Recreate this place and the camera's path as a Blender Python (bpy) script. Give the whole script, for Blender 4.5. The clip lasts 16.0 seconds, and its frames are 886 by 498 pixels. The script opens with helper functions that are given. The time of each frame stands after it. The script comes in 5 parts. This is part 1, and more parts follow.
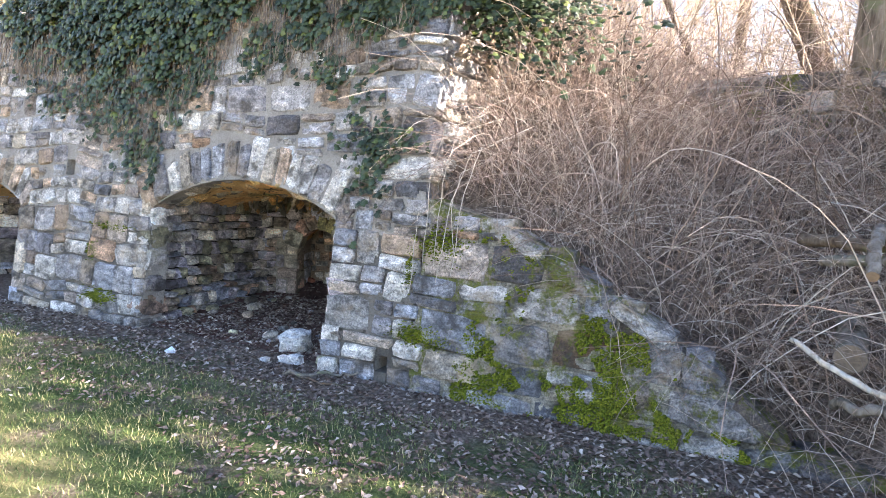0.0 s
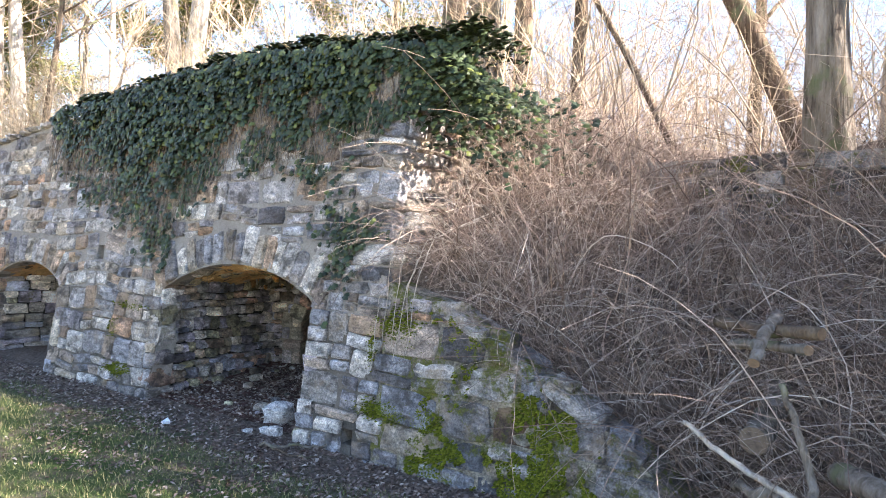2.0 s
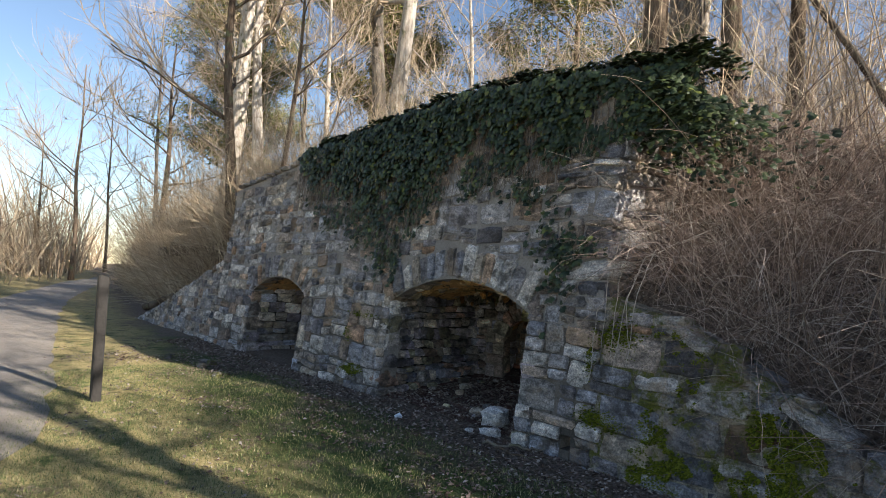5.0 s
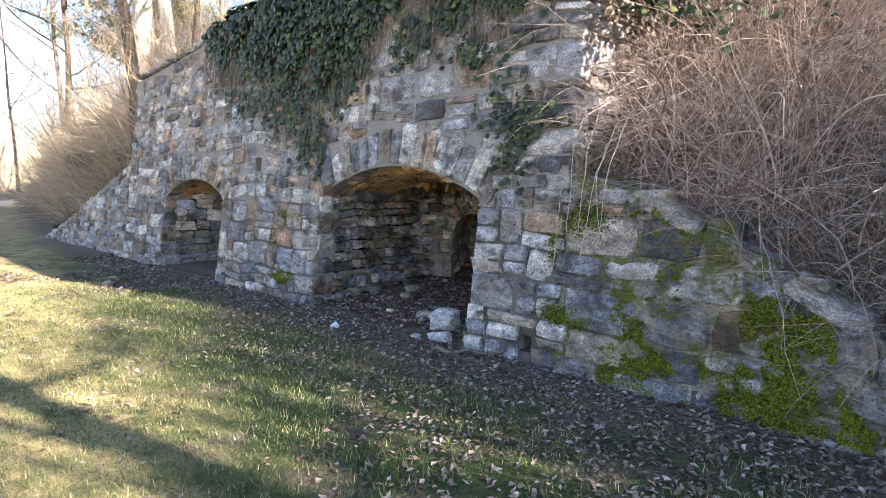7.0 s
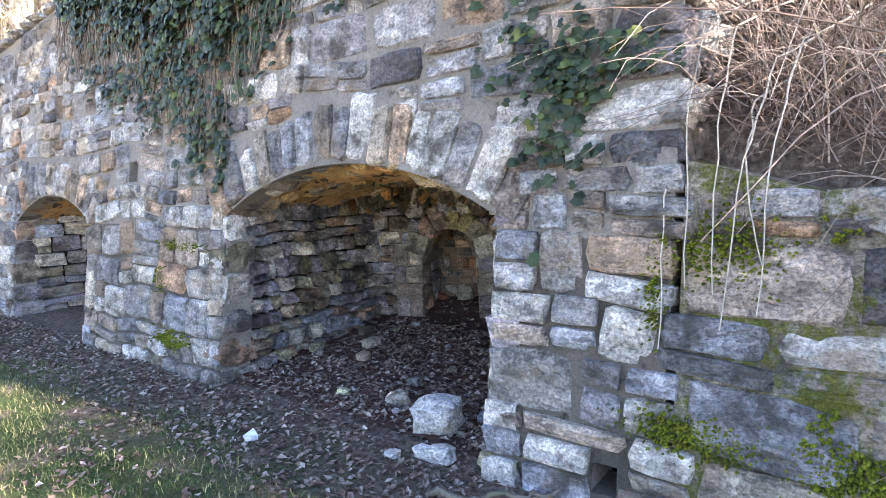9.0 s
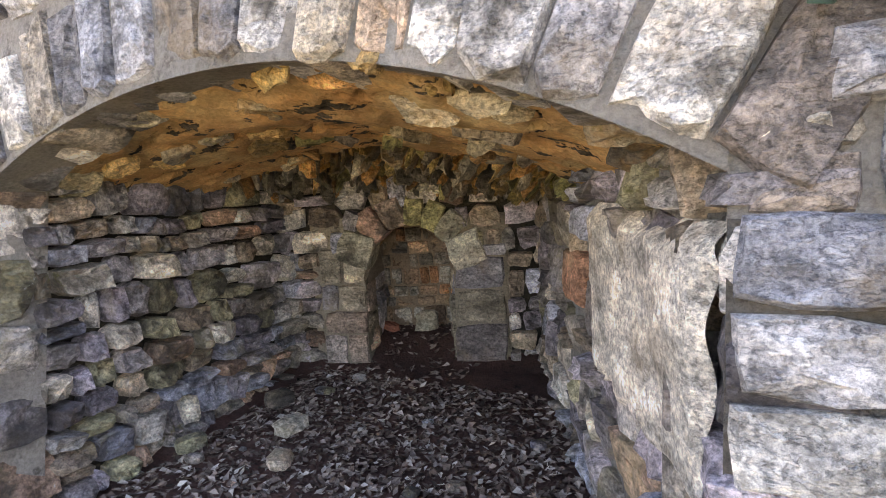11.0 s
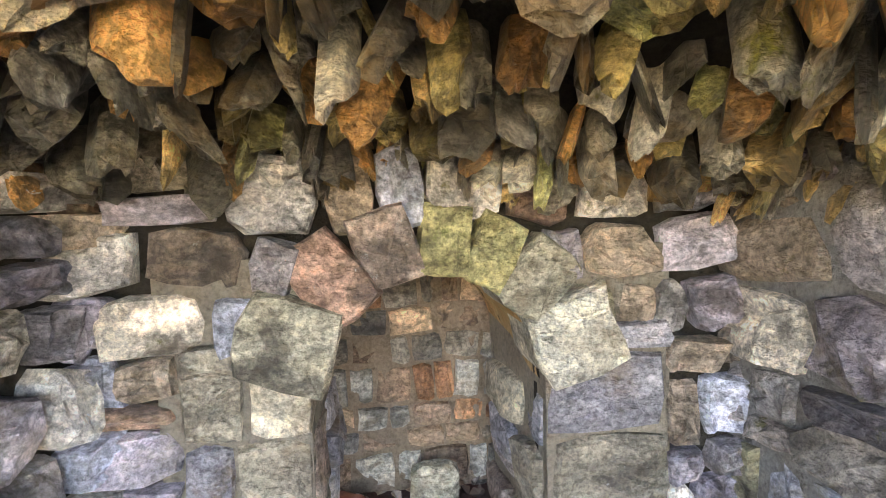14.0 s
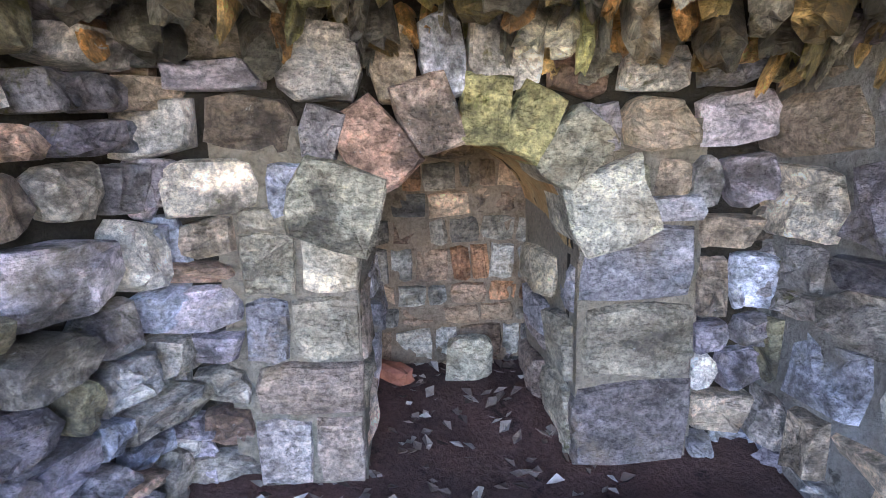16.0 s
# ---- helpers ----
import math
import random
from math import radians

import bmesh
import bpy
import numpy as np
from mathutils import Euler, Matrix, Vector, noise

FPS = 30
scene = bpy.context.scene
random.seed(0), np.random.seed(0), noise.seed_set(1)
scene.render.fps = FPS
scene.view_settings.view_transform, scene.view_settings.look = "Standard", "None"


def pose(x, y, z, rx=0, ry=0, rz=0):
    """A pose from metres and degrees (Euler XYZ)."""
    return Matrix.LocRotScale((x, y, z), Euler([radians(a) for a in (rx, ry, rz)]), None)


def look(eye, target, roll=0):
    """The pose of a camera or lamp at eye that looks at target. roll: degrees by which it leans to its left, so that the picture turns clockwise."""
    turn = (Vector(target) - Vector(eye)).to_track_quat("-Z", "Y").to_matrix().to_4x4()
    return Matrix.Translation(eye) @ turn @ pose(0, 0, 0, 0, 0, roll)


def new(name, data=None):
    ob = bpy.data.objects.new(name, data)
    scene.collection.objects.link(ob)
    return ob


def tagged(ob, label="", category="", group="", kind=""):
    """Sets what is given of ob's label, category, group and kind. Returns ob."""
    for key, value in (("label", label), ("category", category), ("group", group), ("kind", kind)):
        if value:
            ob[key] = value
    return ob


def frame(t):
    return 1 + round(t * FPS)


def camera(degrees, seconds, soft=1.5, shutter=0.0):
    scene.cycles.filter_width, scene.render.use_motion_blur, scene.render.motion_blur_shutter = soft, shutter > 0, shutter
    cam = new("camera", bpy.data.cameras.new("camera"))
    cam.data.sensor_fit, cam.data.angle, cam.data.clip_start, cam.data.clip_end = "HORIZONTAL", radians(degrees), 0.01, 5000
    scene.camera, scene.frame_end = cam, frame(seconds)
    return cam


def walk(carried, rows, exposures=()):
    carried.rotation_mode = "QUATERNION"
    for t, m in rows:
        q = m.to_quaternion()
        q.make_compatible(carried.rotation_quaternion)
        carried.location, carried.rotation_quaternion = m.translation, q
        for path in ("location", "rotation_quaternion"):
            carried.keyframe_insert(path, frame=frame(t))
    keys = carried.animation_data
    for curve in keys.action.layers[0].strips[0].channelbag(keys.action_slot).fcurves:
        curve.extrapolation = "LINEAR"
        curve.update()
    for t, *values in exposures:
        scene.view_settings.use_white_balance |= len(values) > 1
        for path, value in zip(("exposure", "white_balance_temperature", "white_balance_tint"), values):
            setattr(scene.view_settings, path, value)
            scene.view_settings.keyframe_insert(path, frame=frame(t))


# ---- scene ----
cam = camera(76.0, 16.0, soft=1.0)
# seconds, x, y, z, tilt, lean, turn
ROWS = [
    (0, 2.97, -3.793, 1.535, 84.48, -2.74, 26.13),
    (0.5, 3.26, -3.818, 1.432, 85.53, -4.91, 26.75),
    (1, 3.58, -3.751, 1.406, 85.69, -5.25, 27.42),
    (1.5, 3.77, -3.698, 1.501, 87.66, -3.51, 28.77),
    (2, 3.833, -3.775, 1.787, 90.16, -1.64, 31.16),
    (2.5, 3.873, -3.945, 1.96, 92.97, -1.26, 34.26),
    (3, 3.908, -4.07, 2.031, 95.51, -1.4, 36.92),
    (3.5, 3.885, -4.161, 2, 96.46, -1.22, 39.9),
    (4, 3.841, -4.294, 1.943, 96.81, -1.81, 43.26),
    (4.5, 3.762, -4.383, 1.8, 95.62, -1.81, 46.8),
    (5, 3.737, -4.342, 1.638, 92.5, -2.52, 48.23),
    (5.2, 3.736, -4.291, 1.614, 90.51, -1.76, 48.61),
    (7.3, 2.909, -3.47, 1.411, 82.98, -0.24, 41.5),
    (7.5, 2.753, -3.351, 1.403, 83.28, -0.26, 40.63),
    (8, 2.285, -3.005, 1.399, 83.22, 0.74, 39.69),
    (8.5, 1.87, -2.633, 1.45, 83.47, 1.43, 38.19),
    (9, 1.472, -2.199, 1.444, 83.27, 2.14, 36.8),
    (9.2, 1.293, -2.061, 1.422, 83.13, 2.03, 35.94),
    (11.3, -0.229, -0.565, 1.275, 82.42, 2.81, 24.66),
    (11.5, -0.39, -0.369, 1.27, 82.05, 2.93, 23.66),
    (12, -0.797, 0.041, 1.245, 81.63, 2.77, 19.77),
    (12.5, -1.078, 0.304, 1.19, 82.45, 2.2, 15.53),
    (13, -1.184, 0.494, 1.145, 84.21, 2.27, 14.26),
    (13.5, -1.314, 0.824, 1.13, 85.59, 2.18, 13.87),
    (14, -1.417, 0.913, 1.146, 86.22, 1.78, 13.27),
    (14.5, -1.452, 0.884, 1.141, 86.49, 1.43, 13.8),
    (15, -1.451, 0.852, 1.086, 84.43, 1.28, 14.65),
    (15.5, -1.435, 0.843, 1.036, 81.23, 1.01, 15.12),
    (16, -1.416, 0.835, 1.015, 78.88, 1.26, 16.72),
]
walk(cam, [(t, pose(x, y, z, rx, ry, rz)) for t, x, y, z, rx, ry, rz in ROWS],
     [(0.0, 3.4, 6700, 18), (1.5, 3.2, 6600, 17), (2.1, 2.9, 6600, 17), (3.0, 1.85, 6200, 10), (4.0, 1.55, 6200, 10), (5.2, 1.25, 6700, 13), (7.3, 2.95, 6600, 20), (9.2, 3.4, 6500, 21), (11.3, 4.05, 8200, 26), (12.5, 5.25, 8000, 24), (14.5, 5.65, 6900, 25), (16.0, 5.45, 6100, 28)])

# ---------------------------------------------------------------- light
SUN_ELEV, SUN_AZ = 25.0, 76.0        # degrees; azimuth clockwise from +y
world = bpy.data.worlds.new("sky")
scene.world = world
world.use_nodes = True
wn = world.node_tree.nodes
sky = wn.new("ShaderNodeTexSky")
sky.sky_type, sky.sun_disc = "NISHITA", False
sky.sun_elevation, sky.sun_rotation = radians(SUN_ELEV), radians(SUN_AZ)
sky.dust_density, sky.ozone_density = 0.1, 2.0
wn["Background"].inputs["Strength"].default_value = 0.078
world.node_tree.links.new(sky.outputs[0], wn["Background"].inputs["Color"])
sun = new("sun", bpy.data.lights.new("sun", "SUN"))
sun.data.energy, sun.data.angle, sun.data.color = 5.0, radians(0.6), (1.0, 0.93, 0.82)
to_sun = Vector((math.sin(radians(SUN_AZ)) * math.cos(radians(SUN_ELEV)), math.cos(radians(SUN_AZ)) * math.cos(radians(SUN_ELEV)), math.sin(radians(SUN_ELEV))))
sun.matrix_world = look(to_sun * 50, (0, 0, 0))

rnd = random.Random(7)


# ---------------------------------------------------------------- materials
class Mat:
    """A small builder of node materials."""

    def __init__(self, name, rough=0.85, spec=0.3):
        self.m = bpy.data.materials.new(name)
        self.m.use_nodes = True
        self.t = self.m.node_tree
        self.b = self.t.nodes["Principled BSDF"]
        self.b.inputs["Roughness"].default_value = rough
        self.b.inputs["Specular IOR Level"].default_value = spec
        self.pos = self.t.nodes.new("ShaderNodeNewGeometry")

    def link(self, a, b):
        self.t.links.new(a, b)

    def noise(self, scale, detail=4, rough=0.6, warp=None):
        n = self.t.nodes.new("ShaderNodeTexNoise")
        n.inputs["Scale"].default_value, n.inputs["Detail"].default_value, n.inputs["Roughness"].default_value = scale, detail, rough
        if warp:
            mp = self.t.nodes.new("ShaderNodeMapping")
            mp.inputs["Scale"].default_value = warp
            self.link(self.pos.outputs["Position"], mp.inputs[0])
            self.link(mp.outputs[0], n.inputs["Vector"])
        else:
            self.link(self.pos.outputs["Position"], n.inputs["Vector"])
        return n.outputs["Fac"]

    def ramp(self, fac, stops, mode="LINEAR"):
        r = self.t.nodes.new("ShaderNodeValToRGB")
        r.color_ramp.interpolation = mode
        e = r.color_ramp.elements
        while len(e) < len(stops):
            e.new(0.5)
        for el, (p, c) in zip(e, stops):
            el.position = p
            el.color = (*c, 1) if len(c) == 3 else c
        self.link(fac, r.inputs[0])
        return r.outputs["Color"]

    def step(self, fac, lo, hi):
        n = self.t.nodes.new("ShaderNodeMapRange")
        n.interpolation_type = "SMOOTHSTEP"
        n.inputs["From Min"].default_value, n.inputs["From Max"].default_value = lo, hi
        self.link(fac, n.inputs["Value"])
        return n.outputs["Result"]

    def mix(self, fac, a, b, mode="MIX"):
        n = self.t.nodes.new("ShaderNodeMix")
        n.data_type, n.blend_type = "RGBA", mode
        for s, v in ((n.inputs[0], fac), (n.inputs[6], a), (n.inputs[7], b)):
            if isinstance(v, (int, float)):
                s.default_value = v
            elif isinstance(v, tuple):
                s.default_value = (*v, 1)
            else:
                self.link(v, s)
        return n.outputs[2]

    def math(self, op, a, b):
        n = self.t.nodes.new("ShaderNodeMath")
        n.operation = op
        for s, v in ((n.inputs[0], a), (n.inputs[1], b)):
            if isinstance(v, (int, float)):
                s.default_value = v
            else:
                self.link(v, s)
        return n.outputs[0]

    def random(self, islands):
        if islands:
            return self.pos.outputs["Random Per Island"]
        return self.t.nodes.new("ShaderNodeObjectInfo").outputs["Random"]

    def bump(self, fac, strength=0.5, dist=0.02):
        n = self.t.nodes.new("ShaderNodeBump")
        n.inputs["Strength"].default_value, n.inputs["Distance"].default_value = strength, dist
        self.link(fac, n.inputs["Height"])
        self.link(n.outputs[0], self.b.inputs["Normal"])

    def done(self, colour):
        self.link(colour, self.b.inputs["Base Color"])
        return self.m


def stone_mat(name, stops, islands=False, lichen=0.66, moss=0.9, moss_col=(0.16, 0.17, 0.02), stain=0.50, stain_col=(0.06, 0.052, 0.045), rough=0.85, tint=(0.40, 0.29, 0.18)):
    m = Mat(name, rough)
    rand = m.random(islands)
    base = m.ramp(rand, stops, "CONSTANT")
    shift = m.math("MULTIPLY", rand, 37.0 if len(stops) > 1 else 0.0)
    shift = m.math("ADD", shift, 0.0 if len(stops) > 1 else 0.6)
    broad = m.noise(4.0, 6, 0.68)
    grain = m.noise(60.0, 6, 0.78)
    layer = m.noise(6.0, 9, 0.66, (1.0, 1.0, 1.9))
    # lighter and darker stones of one kind, then weathering over each
    col = m.mix(1.0, base, m.ramp(m.math("FRACT", shift, 0.0), [(0.0, (0.45, 0.44, 0.45)), (0.5, (1.0, 0.98, 0.97)), (1.0, (1.5, 1.47, 1.42))]), "MULTIPLY")
    col = m.mix(0.85, col, m.ramp(layer, [(0.34, (0.22, 0.21, 0.20)), (0.45, (0.78, 0.77, 0.76)), (0.54, (1.1, 1.08, 1.07)), (0.66, (1.8, 1.76, 1.7))]), "MULTIPLY")
    col = m.mix(0.52, col, m.ramp(grain, [(0.40, (0.2, 0.2, 0.2)), (0.5, (1, 1, 1)), (0.60, (1.9, 1.87, 1.8))]), "MULTIPLY")
    col = m.mix(m.math("MULTIPLY", m.step(m.noise(2.3, 6, 0.7), 0.50, 0.66), 0.5), col, tint)
    col = m.mix(m.math("MULTIPLY", m.step(broad, stain, stain + 0.15), 0.78), col, stain_col)
    li = m.noise(26.0, 8, 0.8)
    col = m.mix(m.math("MULTIPLY", m.step(li, lichen, lichen + 0.07), 0.6), col, (0.60, 0.60, 0.58))
    mo = m.math("ADD", m.math("MULTIPLY", m.noise(3.4, 6, 0.62), 0.6), m.math("MULTIPLY", m.noise(26.0, 6, 0.75), 0.4))
    green = m.mix(1.0, m.ramp(m.noise(110.0, 5, 0.75), [(0.3, (0.3, 0.32, 0.4)), (0.55, (1.0, 1.0, 1.0)), (0.72, (1.9, 1.8, 1.6))]), moss_col, "MULTIPLY")
    col = m.mix(m.math("MULTIPLY", m.step(mo, moss, moss + 0.09), 0.88), col, green)
    h = m.math("ADD", m.math("MULTIPLY", grain, 0.25), layer)
    # cleavage ledges
    h = m.math("ADD", h, m.math("MULTIPLY", m.math("ADD", m.math("ADD", m.step(layer, 0.42, 0.435), m.step(layer, 0.50, 0.515)), m.step(layer, 0.57, 0.585)), 0.28))
    m.bump(h, 1.0, 0.04)
    return m.done(col)


def mortar_mat(name, a, b, dark, flaky=0.0, holes=0.0):
    m = Mat(name, 0.95, 0.15)
    n = m.noise(3.0, 6, 0.7)
    col = m.ramp(n, [(0.35, a), (0.65, b)])
    f = m.noise(70.0, 6, 0.75)
    col = m.mix(0.7, col, m.ramp(f, [(0.3, (0.45, 0.45, 0.45)), (0.6, (1.12, 1.12, 1.12))]), "MULTIPLY")
    col = m.mix(m.math("MULTIPLY", m.step(m.noise(9.0, 6, 0.75), 0.56, 0.68), 0.8), col, dark)
    h = f
    if holes:
        gone = m.step(m.noise(6.5, 4, 0.62, (0.8, 1.5, 1.0)), holes, holes + 0.012)
        col = m.mix(gone, col, m.ramp(m.noise(20.0, 5, 0.7), [(0.4, (0.03, 0.026, 0.022)), (0.6, (0.16, 0.13, 0.10))]))
    if flaky:
        # broken plates of mortar at several levels
        lev = m.noise(5.0, 6, 0.62, (1.0, 1.6, 1.0))
        plate = m.ramp(lev, [(0.0, (0.0, 0.0, 0.0)), (0.40, (0.3, 0.3, 0.3)), (0.50, (0.55, 0.55, 0.55)), (0.58, (0.8, 0.8, 0.8)), (0.67, (1.0, 1.0, 1.0))], "CONSTANT")
        h = m.math("ADD", m.math("MULTIPLY", f, 0.25), m.math("MULTIPLY", plate, flaky))
        if holes:
            h = m.math("SUBTRACT", h, m.math("MULTIPLY", gone, 1.2))
        col = m.mix(0.5, col, m.ramp(lev, [(0.40, (0.62, 0.58, 0.52)), (0.50, (1.0, 1.0, 1.0)), (0.58, (1.12, 1.02, 0.9)), (0.67, (0.92, 1.0, 1.1))], "CONSTANT"), "MULTIPLY")
    m.bump(h, 1.0, 0.05 if flaky else 0.03)
    return m.done(col)


GREYS = [(0.0, (0.38, 0.37, 0.38)), (0.14, (0.29, 0.28, 0.30)), (0.26, (0.46, 0.45, 0.45)), (0.40, (0.40, 0.34, 0.30)), (0.52, (0.50, 0.48, 0.46)),
         (0.64, (0.32, 0.33, 0.37)), (0.76, (0.44, 0.39, 0.33)), (0.86, (0.42, 0.32, 0.25)), (0.92, (0.54, 0.53, 0.53)), (0.97, (0.44, 0.29, 0.20))]
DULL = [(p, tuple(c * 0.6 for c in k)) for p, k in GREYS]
INNER = [(0.0, (0.44, 0.40, 0.46)), (0.14, (0.28, 0.26, 0.28)), (0.26, (0.54, 0.49, 0.43)), (0.40, (0.42, 0.34, 0.27)), (0.52, (0.40, 0.42, 0.51)), (0.66, (0.62, 0.59, 0.57)), (0.78, (0.43, 0.40, 0.27)), (0.88, (0.36, 0.32, 0.30)), (0.94, (0.50, 0.34, 0.26))]
OCHRE = [(0.0, (0.50, 0.36, 0.16)), (0.16, (0.25, 0.22, 0.18)), (0.30, (0.60, 0.42, 0.20)), (0.46, (0.40, 0.36, 0.28)), (0.60, (0.42, 0.42, 0.20)), (0.74, (0.55, 0.33, 0.15)), (0.86, (0.46, 0.40, 0.28))]
stone_m = stone_mat("weathered_stone", GREYS)
stone_j = stone_mat("weathered_stone_far", GREYS, True)
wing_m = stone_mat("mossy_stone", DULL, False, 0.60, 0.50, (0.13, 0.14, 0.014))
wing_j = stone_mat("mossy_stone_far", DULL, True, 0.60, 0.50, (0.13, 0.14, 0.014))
inner_m = stone_mat("recess_stone", INNER, False, 0.62, 0.57, (0.13, 0.12, 0.03), 0.48, (0.05, 0.042, 0.036), 0.6, (0.36, 0.30, 0.17))
inner_j = stone_mat("recess_stone_far", INNER, True, 0.62, 0.57, (0.13, 0.12, 0.03), 0.48, (0.05, 0.042, 0.036), 0.6, (0.36, 0.30, 0.17))
vault_j = stone_mat("vault_stone", OCHRE, True, 0.66, 0.58, (0.19, 0.18, 0.03), 0.58, (0.06, 0.05, 0.035), 0.6, (0.56, 0.30, 0.09))
nback_m = stone_mat("blocking_stone", [(0.0, (0.36, 0.25, 0.18)), (0.25, (0.46, 0.33, 0.23)), (0.5, (0.38, 0.34, 0.28)), (0.7, (0.48, 0.25, 0.14)), (0.85, (0.44, 0.42, 0.38))], False, 0.66, 0.7)
brown_plaster = mortar_mat("brown_mortar", (0.40, 0.30, 0.22), (0.30, 0.23, 0.17), (0.12, 0.085, 0.06))
DEEP = [(0.0, (0.40, 0.33, 0.15)), (0.13, (0.17, 0.16, 0.13)), (0.28, (0.56, 0.40, 0.18)), (0.40, (0.30, 0.28, 0.23)), (0.54, (0.44, 0.43, 0.20)), (0.66, (0.56, 0.53, 0.45)), (0.78, (0.24, 0.22, 0.18)), (0.88, (0.50, 0.28, 0.11))]
vault_deep = stone_mat("hanging_stone", DEEP, True, 0.64, 0.58, (0.20, 0.19, 0.02), 0.47, (0.03, 0.026, 0.02), 0.36, (0.52, 0.31, 0.10))
niche_m = stone_mat("niche_stone", [(0.0, (0.42, 0.40, 0.32))], False, 0.64, 0.62)
pink_stone = stone_mat("pink_stone", [(0.0, (0.52, 0.34, 0.27))], False, 0.62, 0.72)
pale_pink = stone_mat("pale_pink_stone", [(0.0, (0.58, 0.46, 0.40))], False, 0.60, 0.72)
olive_stone = stone_mat("olive_stone", [(0.0, (0.46, 0.43, 0.22))], False, 0.66, 0.56, (0.17, 0.20, 0.06))
pale_block = stone_mat("pale_arch_stone", [(0.0, (0.58, 0.56, 0.48))], False, 0.62, 0.60, (0.20, 0.21, 0.07))
red_block = stone_mat("red_sandstone", [(0.0, (0.50, 0.27, 0.18))], False, 0.66, 0.9)
limewash = stone_mat("limewash", [(0.0, (0.64, 0.60, 0.54))], False, 0.60, 0.64, (0.16, 0.19, 0.08), 0.60, (0.20, 0.18, 0.15), 0.8)
pillar_m = stone_mat("pillar_stone", [(0.0, (0.48, 0.43, 0.34)), (0.25, (0.42, 0.37, 0.36)), (0.5, (0.52, 0.41, 0.34)), (0.75, (0.38, 0.37, 0.41))], False, 0.62, 0.64, (0.16, 0.16, 0.05), 0.56, (0.12, 0.10, 0.085), 0.75)


mortar = mortar_mat("lime_mortar", (0.46, 0.42, 0.38), (0.32, 0.29, 0.26), (0.12, 0.105, 0.09))
# darkened to carry the shade of the recessed lower joints
low_mortar = mortar_mat("low_joint_shade_mortar", (0.26, 0.23, 0.20), (0.13, 0.115, 0.10), (0.04, 0.035, 0.03))
damp_plaster = mortar_mat("damp_limewash", (0.40, 0.38, 0.36), (0.22, 0.20, 0.18), (0.05, 0.045, 0.04))
plaster = mortar_mat("jamb_plaster", (0.42, 0.36, 0.28), (0.32, 0.27, 0.22), (0.16, 0.14, 0.12))
# near-black colour puts the shade of deep gaps into joints and hole backs
mortar_in = mortar_mat("gap_shade_mortar", (0.07, 0.06, 0.045), (0.04, 0.035, 0.03), (0.015, 0.015, 0.013))
mortar_ochre = mortar_mat("ochre_mortar", (0.66, 0.36, 0.16), (0.62, 0.45, 0.24), (0.34, 0.23, 0.12), 1.0, 0.595)
mossy_mortar = stone_mat("mossy_lime_mortar", [(0.0, (0.25, 0.235, 0.20))], False, 0.62, 0.49, (0.13, 0.14, 0.014))


def plain_mat(name, stops, islands, rough=0.8, scale=30.0, bump=0.4):
    m = Mat(name, rough, 0.25)
    col = m.ramp(m.random(islands), stops)
    n = m.noise(scale, 5, 0.7)
    col = m.mix(0.7, col, m.ramp(n, [(0.3, (0.5, 0.5, 0.5)), (0.65, (1.2, 1.2, 1.2))]), "MULTIPLY")
    m.bump(n, bump, 0.01)
    return m.done(col)


def ground_mat():
    m = Mat("leafy_soil", 0.95, 0.1)
    big = m.noise(0.9, 4, 0.6)
    fine = m.noise(28.0, 6, 0.75)
    soil = m.ramp(fine, [(0.3, (0.05, 0.036, 0.028)), (0.5, (0.17, 0.13, 0.105)), (0.7, (0.34, 0.275, 0.23))])
    grass = m.ramp(m.noise(60.0, 5, 0.7), [(0.3, (0.03, 0.05, 0.02)), (0.6, (0.085, 0.12, 0.045)), (0.75, (0.18, 0.19, 0.09))])
    # straw tone, brightened to put sunlight on the grass into its colour
    sunlit_straw = m.ramp(m.noise(50.0, 5, 0.7), [(0.3, (0.20, 0.165, 0.07)), (0.55, (0.46, 0.37, 0.18)), (0.75, (0.62, 0.53, 0.31))])
    sep = m.t.nodes.new("ShaderNodeSeparateXYZ")
    m.link(m.pos.outputs["Position"], sep.inputs[0])
    front = m.step(m.math("ADD", sep.outputs["Y"], m.math("MULTIPLY", big, 3.0)), 1.6, 0.2)
    col = m.mix(m.math("MULTIPLY", front, m.step(m.noise(2.2, 5, 0.65), 0.30, 0.54)), soil, grass)
    # mask over the path side, where the sunlit colour is painted
    dry = m.math("ADD", m.math("ADD", sep.outputs["Y"], m.math("MULTIPLY", sep.outputs["X"], 0.16)), m.math("MULTIPLY", big, 1.4))
    col = m.mix(m.math("MULTIPLY", m.step(dry, -1.2, -2.2), m.step(m.noise(3.1, 5, 0.65), 0.30, 0.55)), col, sunlit_straw)
    m.bump(fine, 0.9, 0.04)
    return m.done(col)


ground_m = ground_mat()
red_soil = mortar_mat("red_soil", (0.17, 0.09, 0.075), (0.10, 0.06, 0.052), (0.035, 0.025, 0.022))
asphalt = mortar_mat("worn_asphalt", (0.38, 0.34, 0.30), (0.31, 0.275, 0.24), (0.14, 0.12, 0.10))
leaf_dead = plain_mat("dead_leaf", [(0.0, (0.07, 0.045, 0.035)), (0.45, (0.19, 0.135, 0.11)), (0.8, (0.32, 0.25, 0.21)), (1.0, (0.52, 0.45, 0.39))], True)
grass_m = plain_mat("winter_grass", [(0.0, (0.045, 0.08, 0.025)), (0.45, (0.11, 0.16, 0.05)), (0.72, (0.24, 0.24, 0.09)), (1.0, (0.52, 0.44, 0.25))], True)
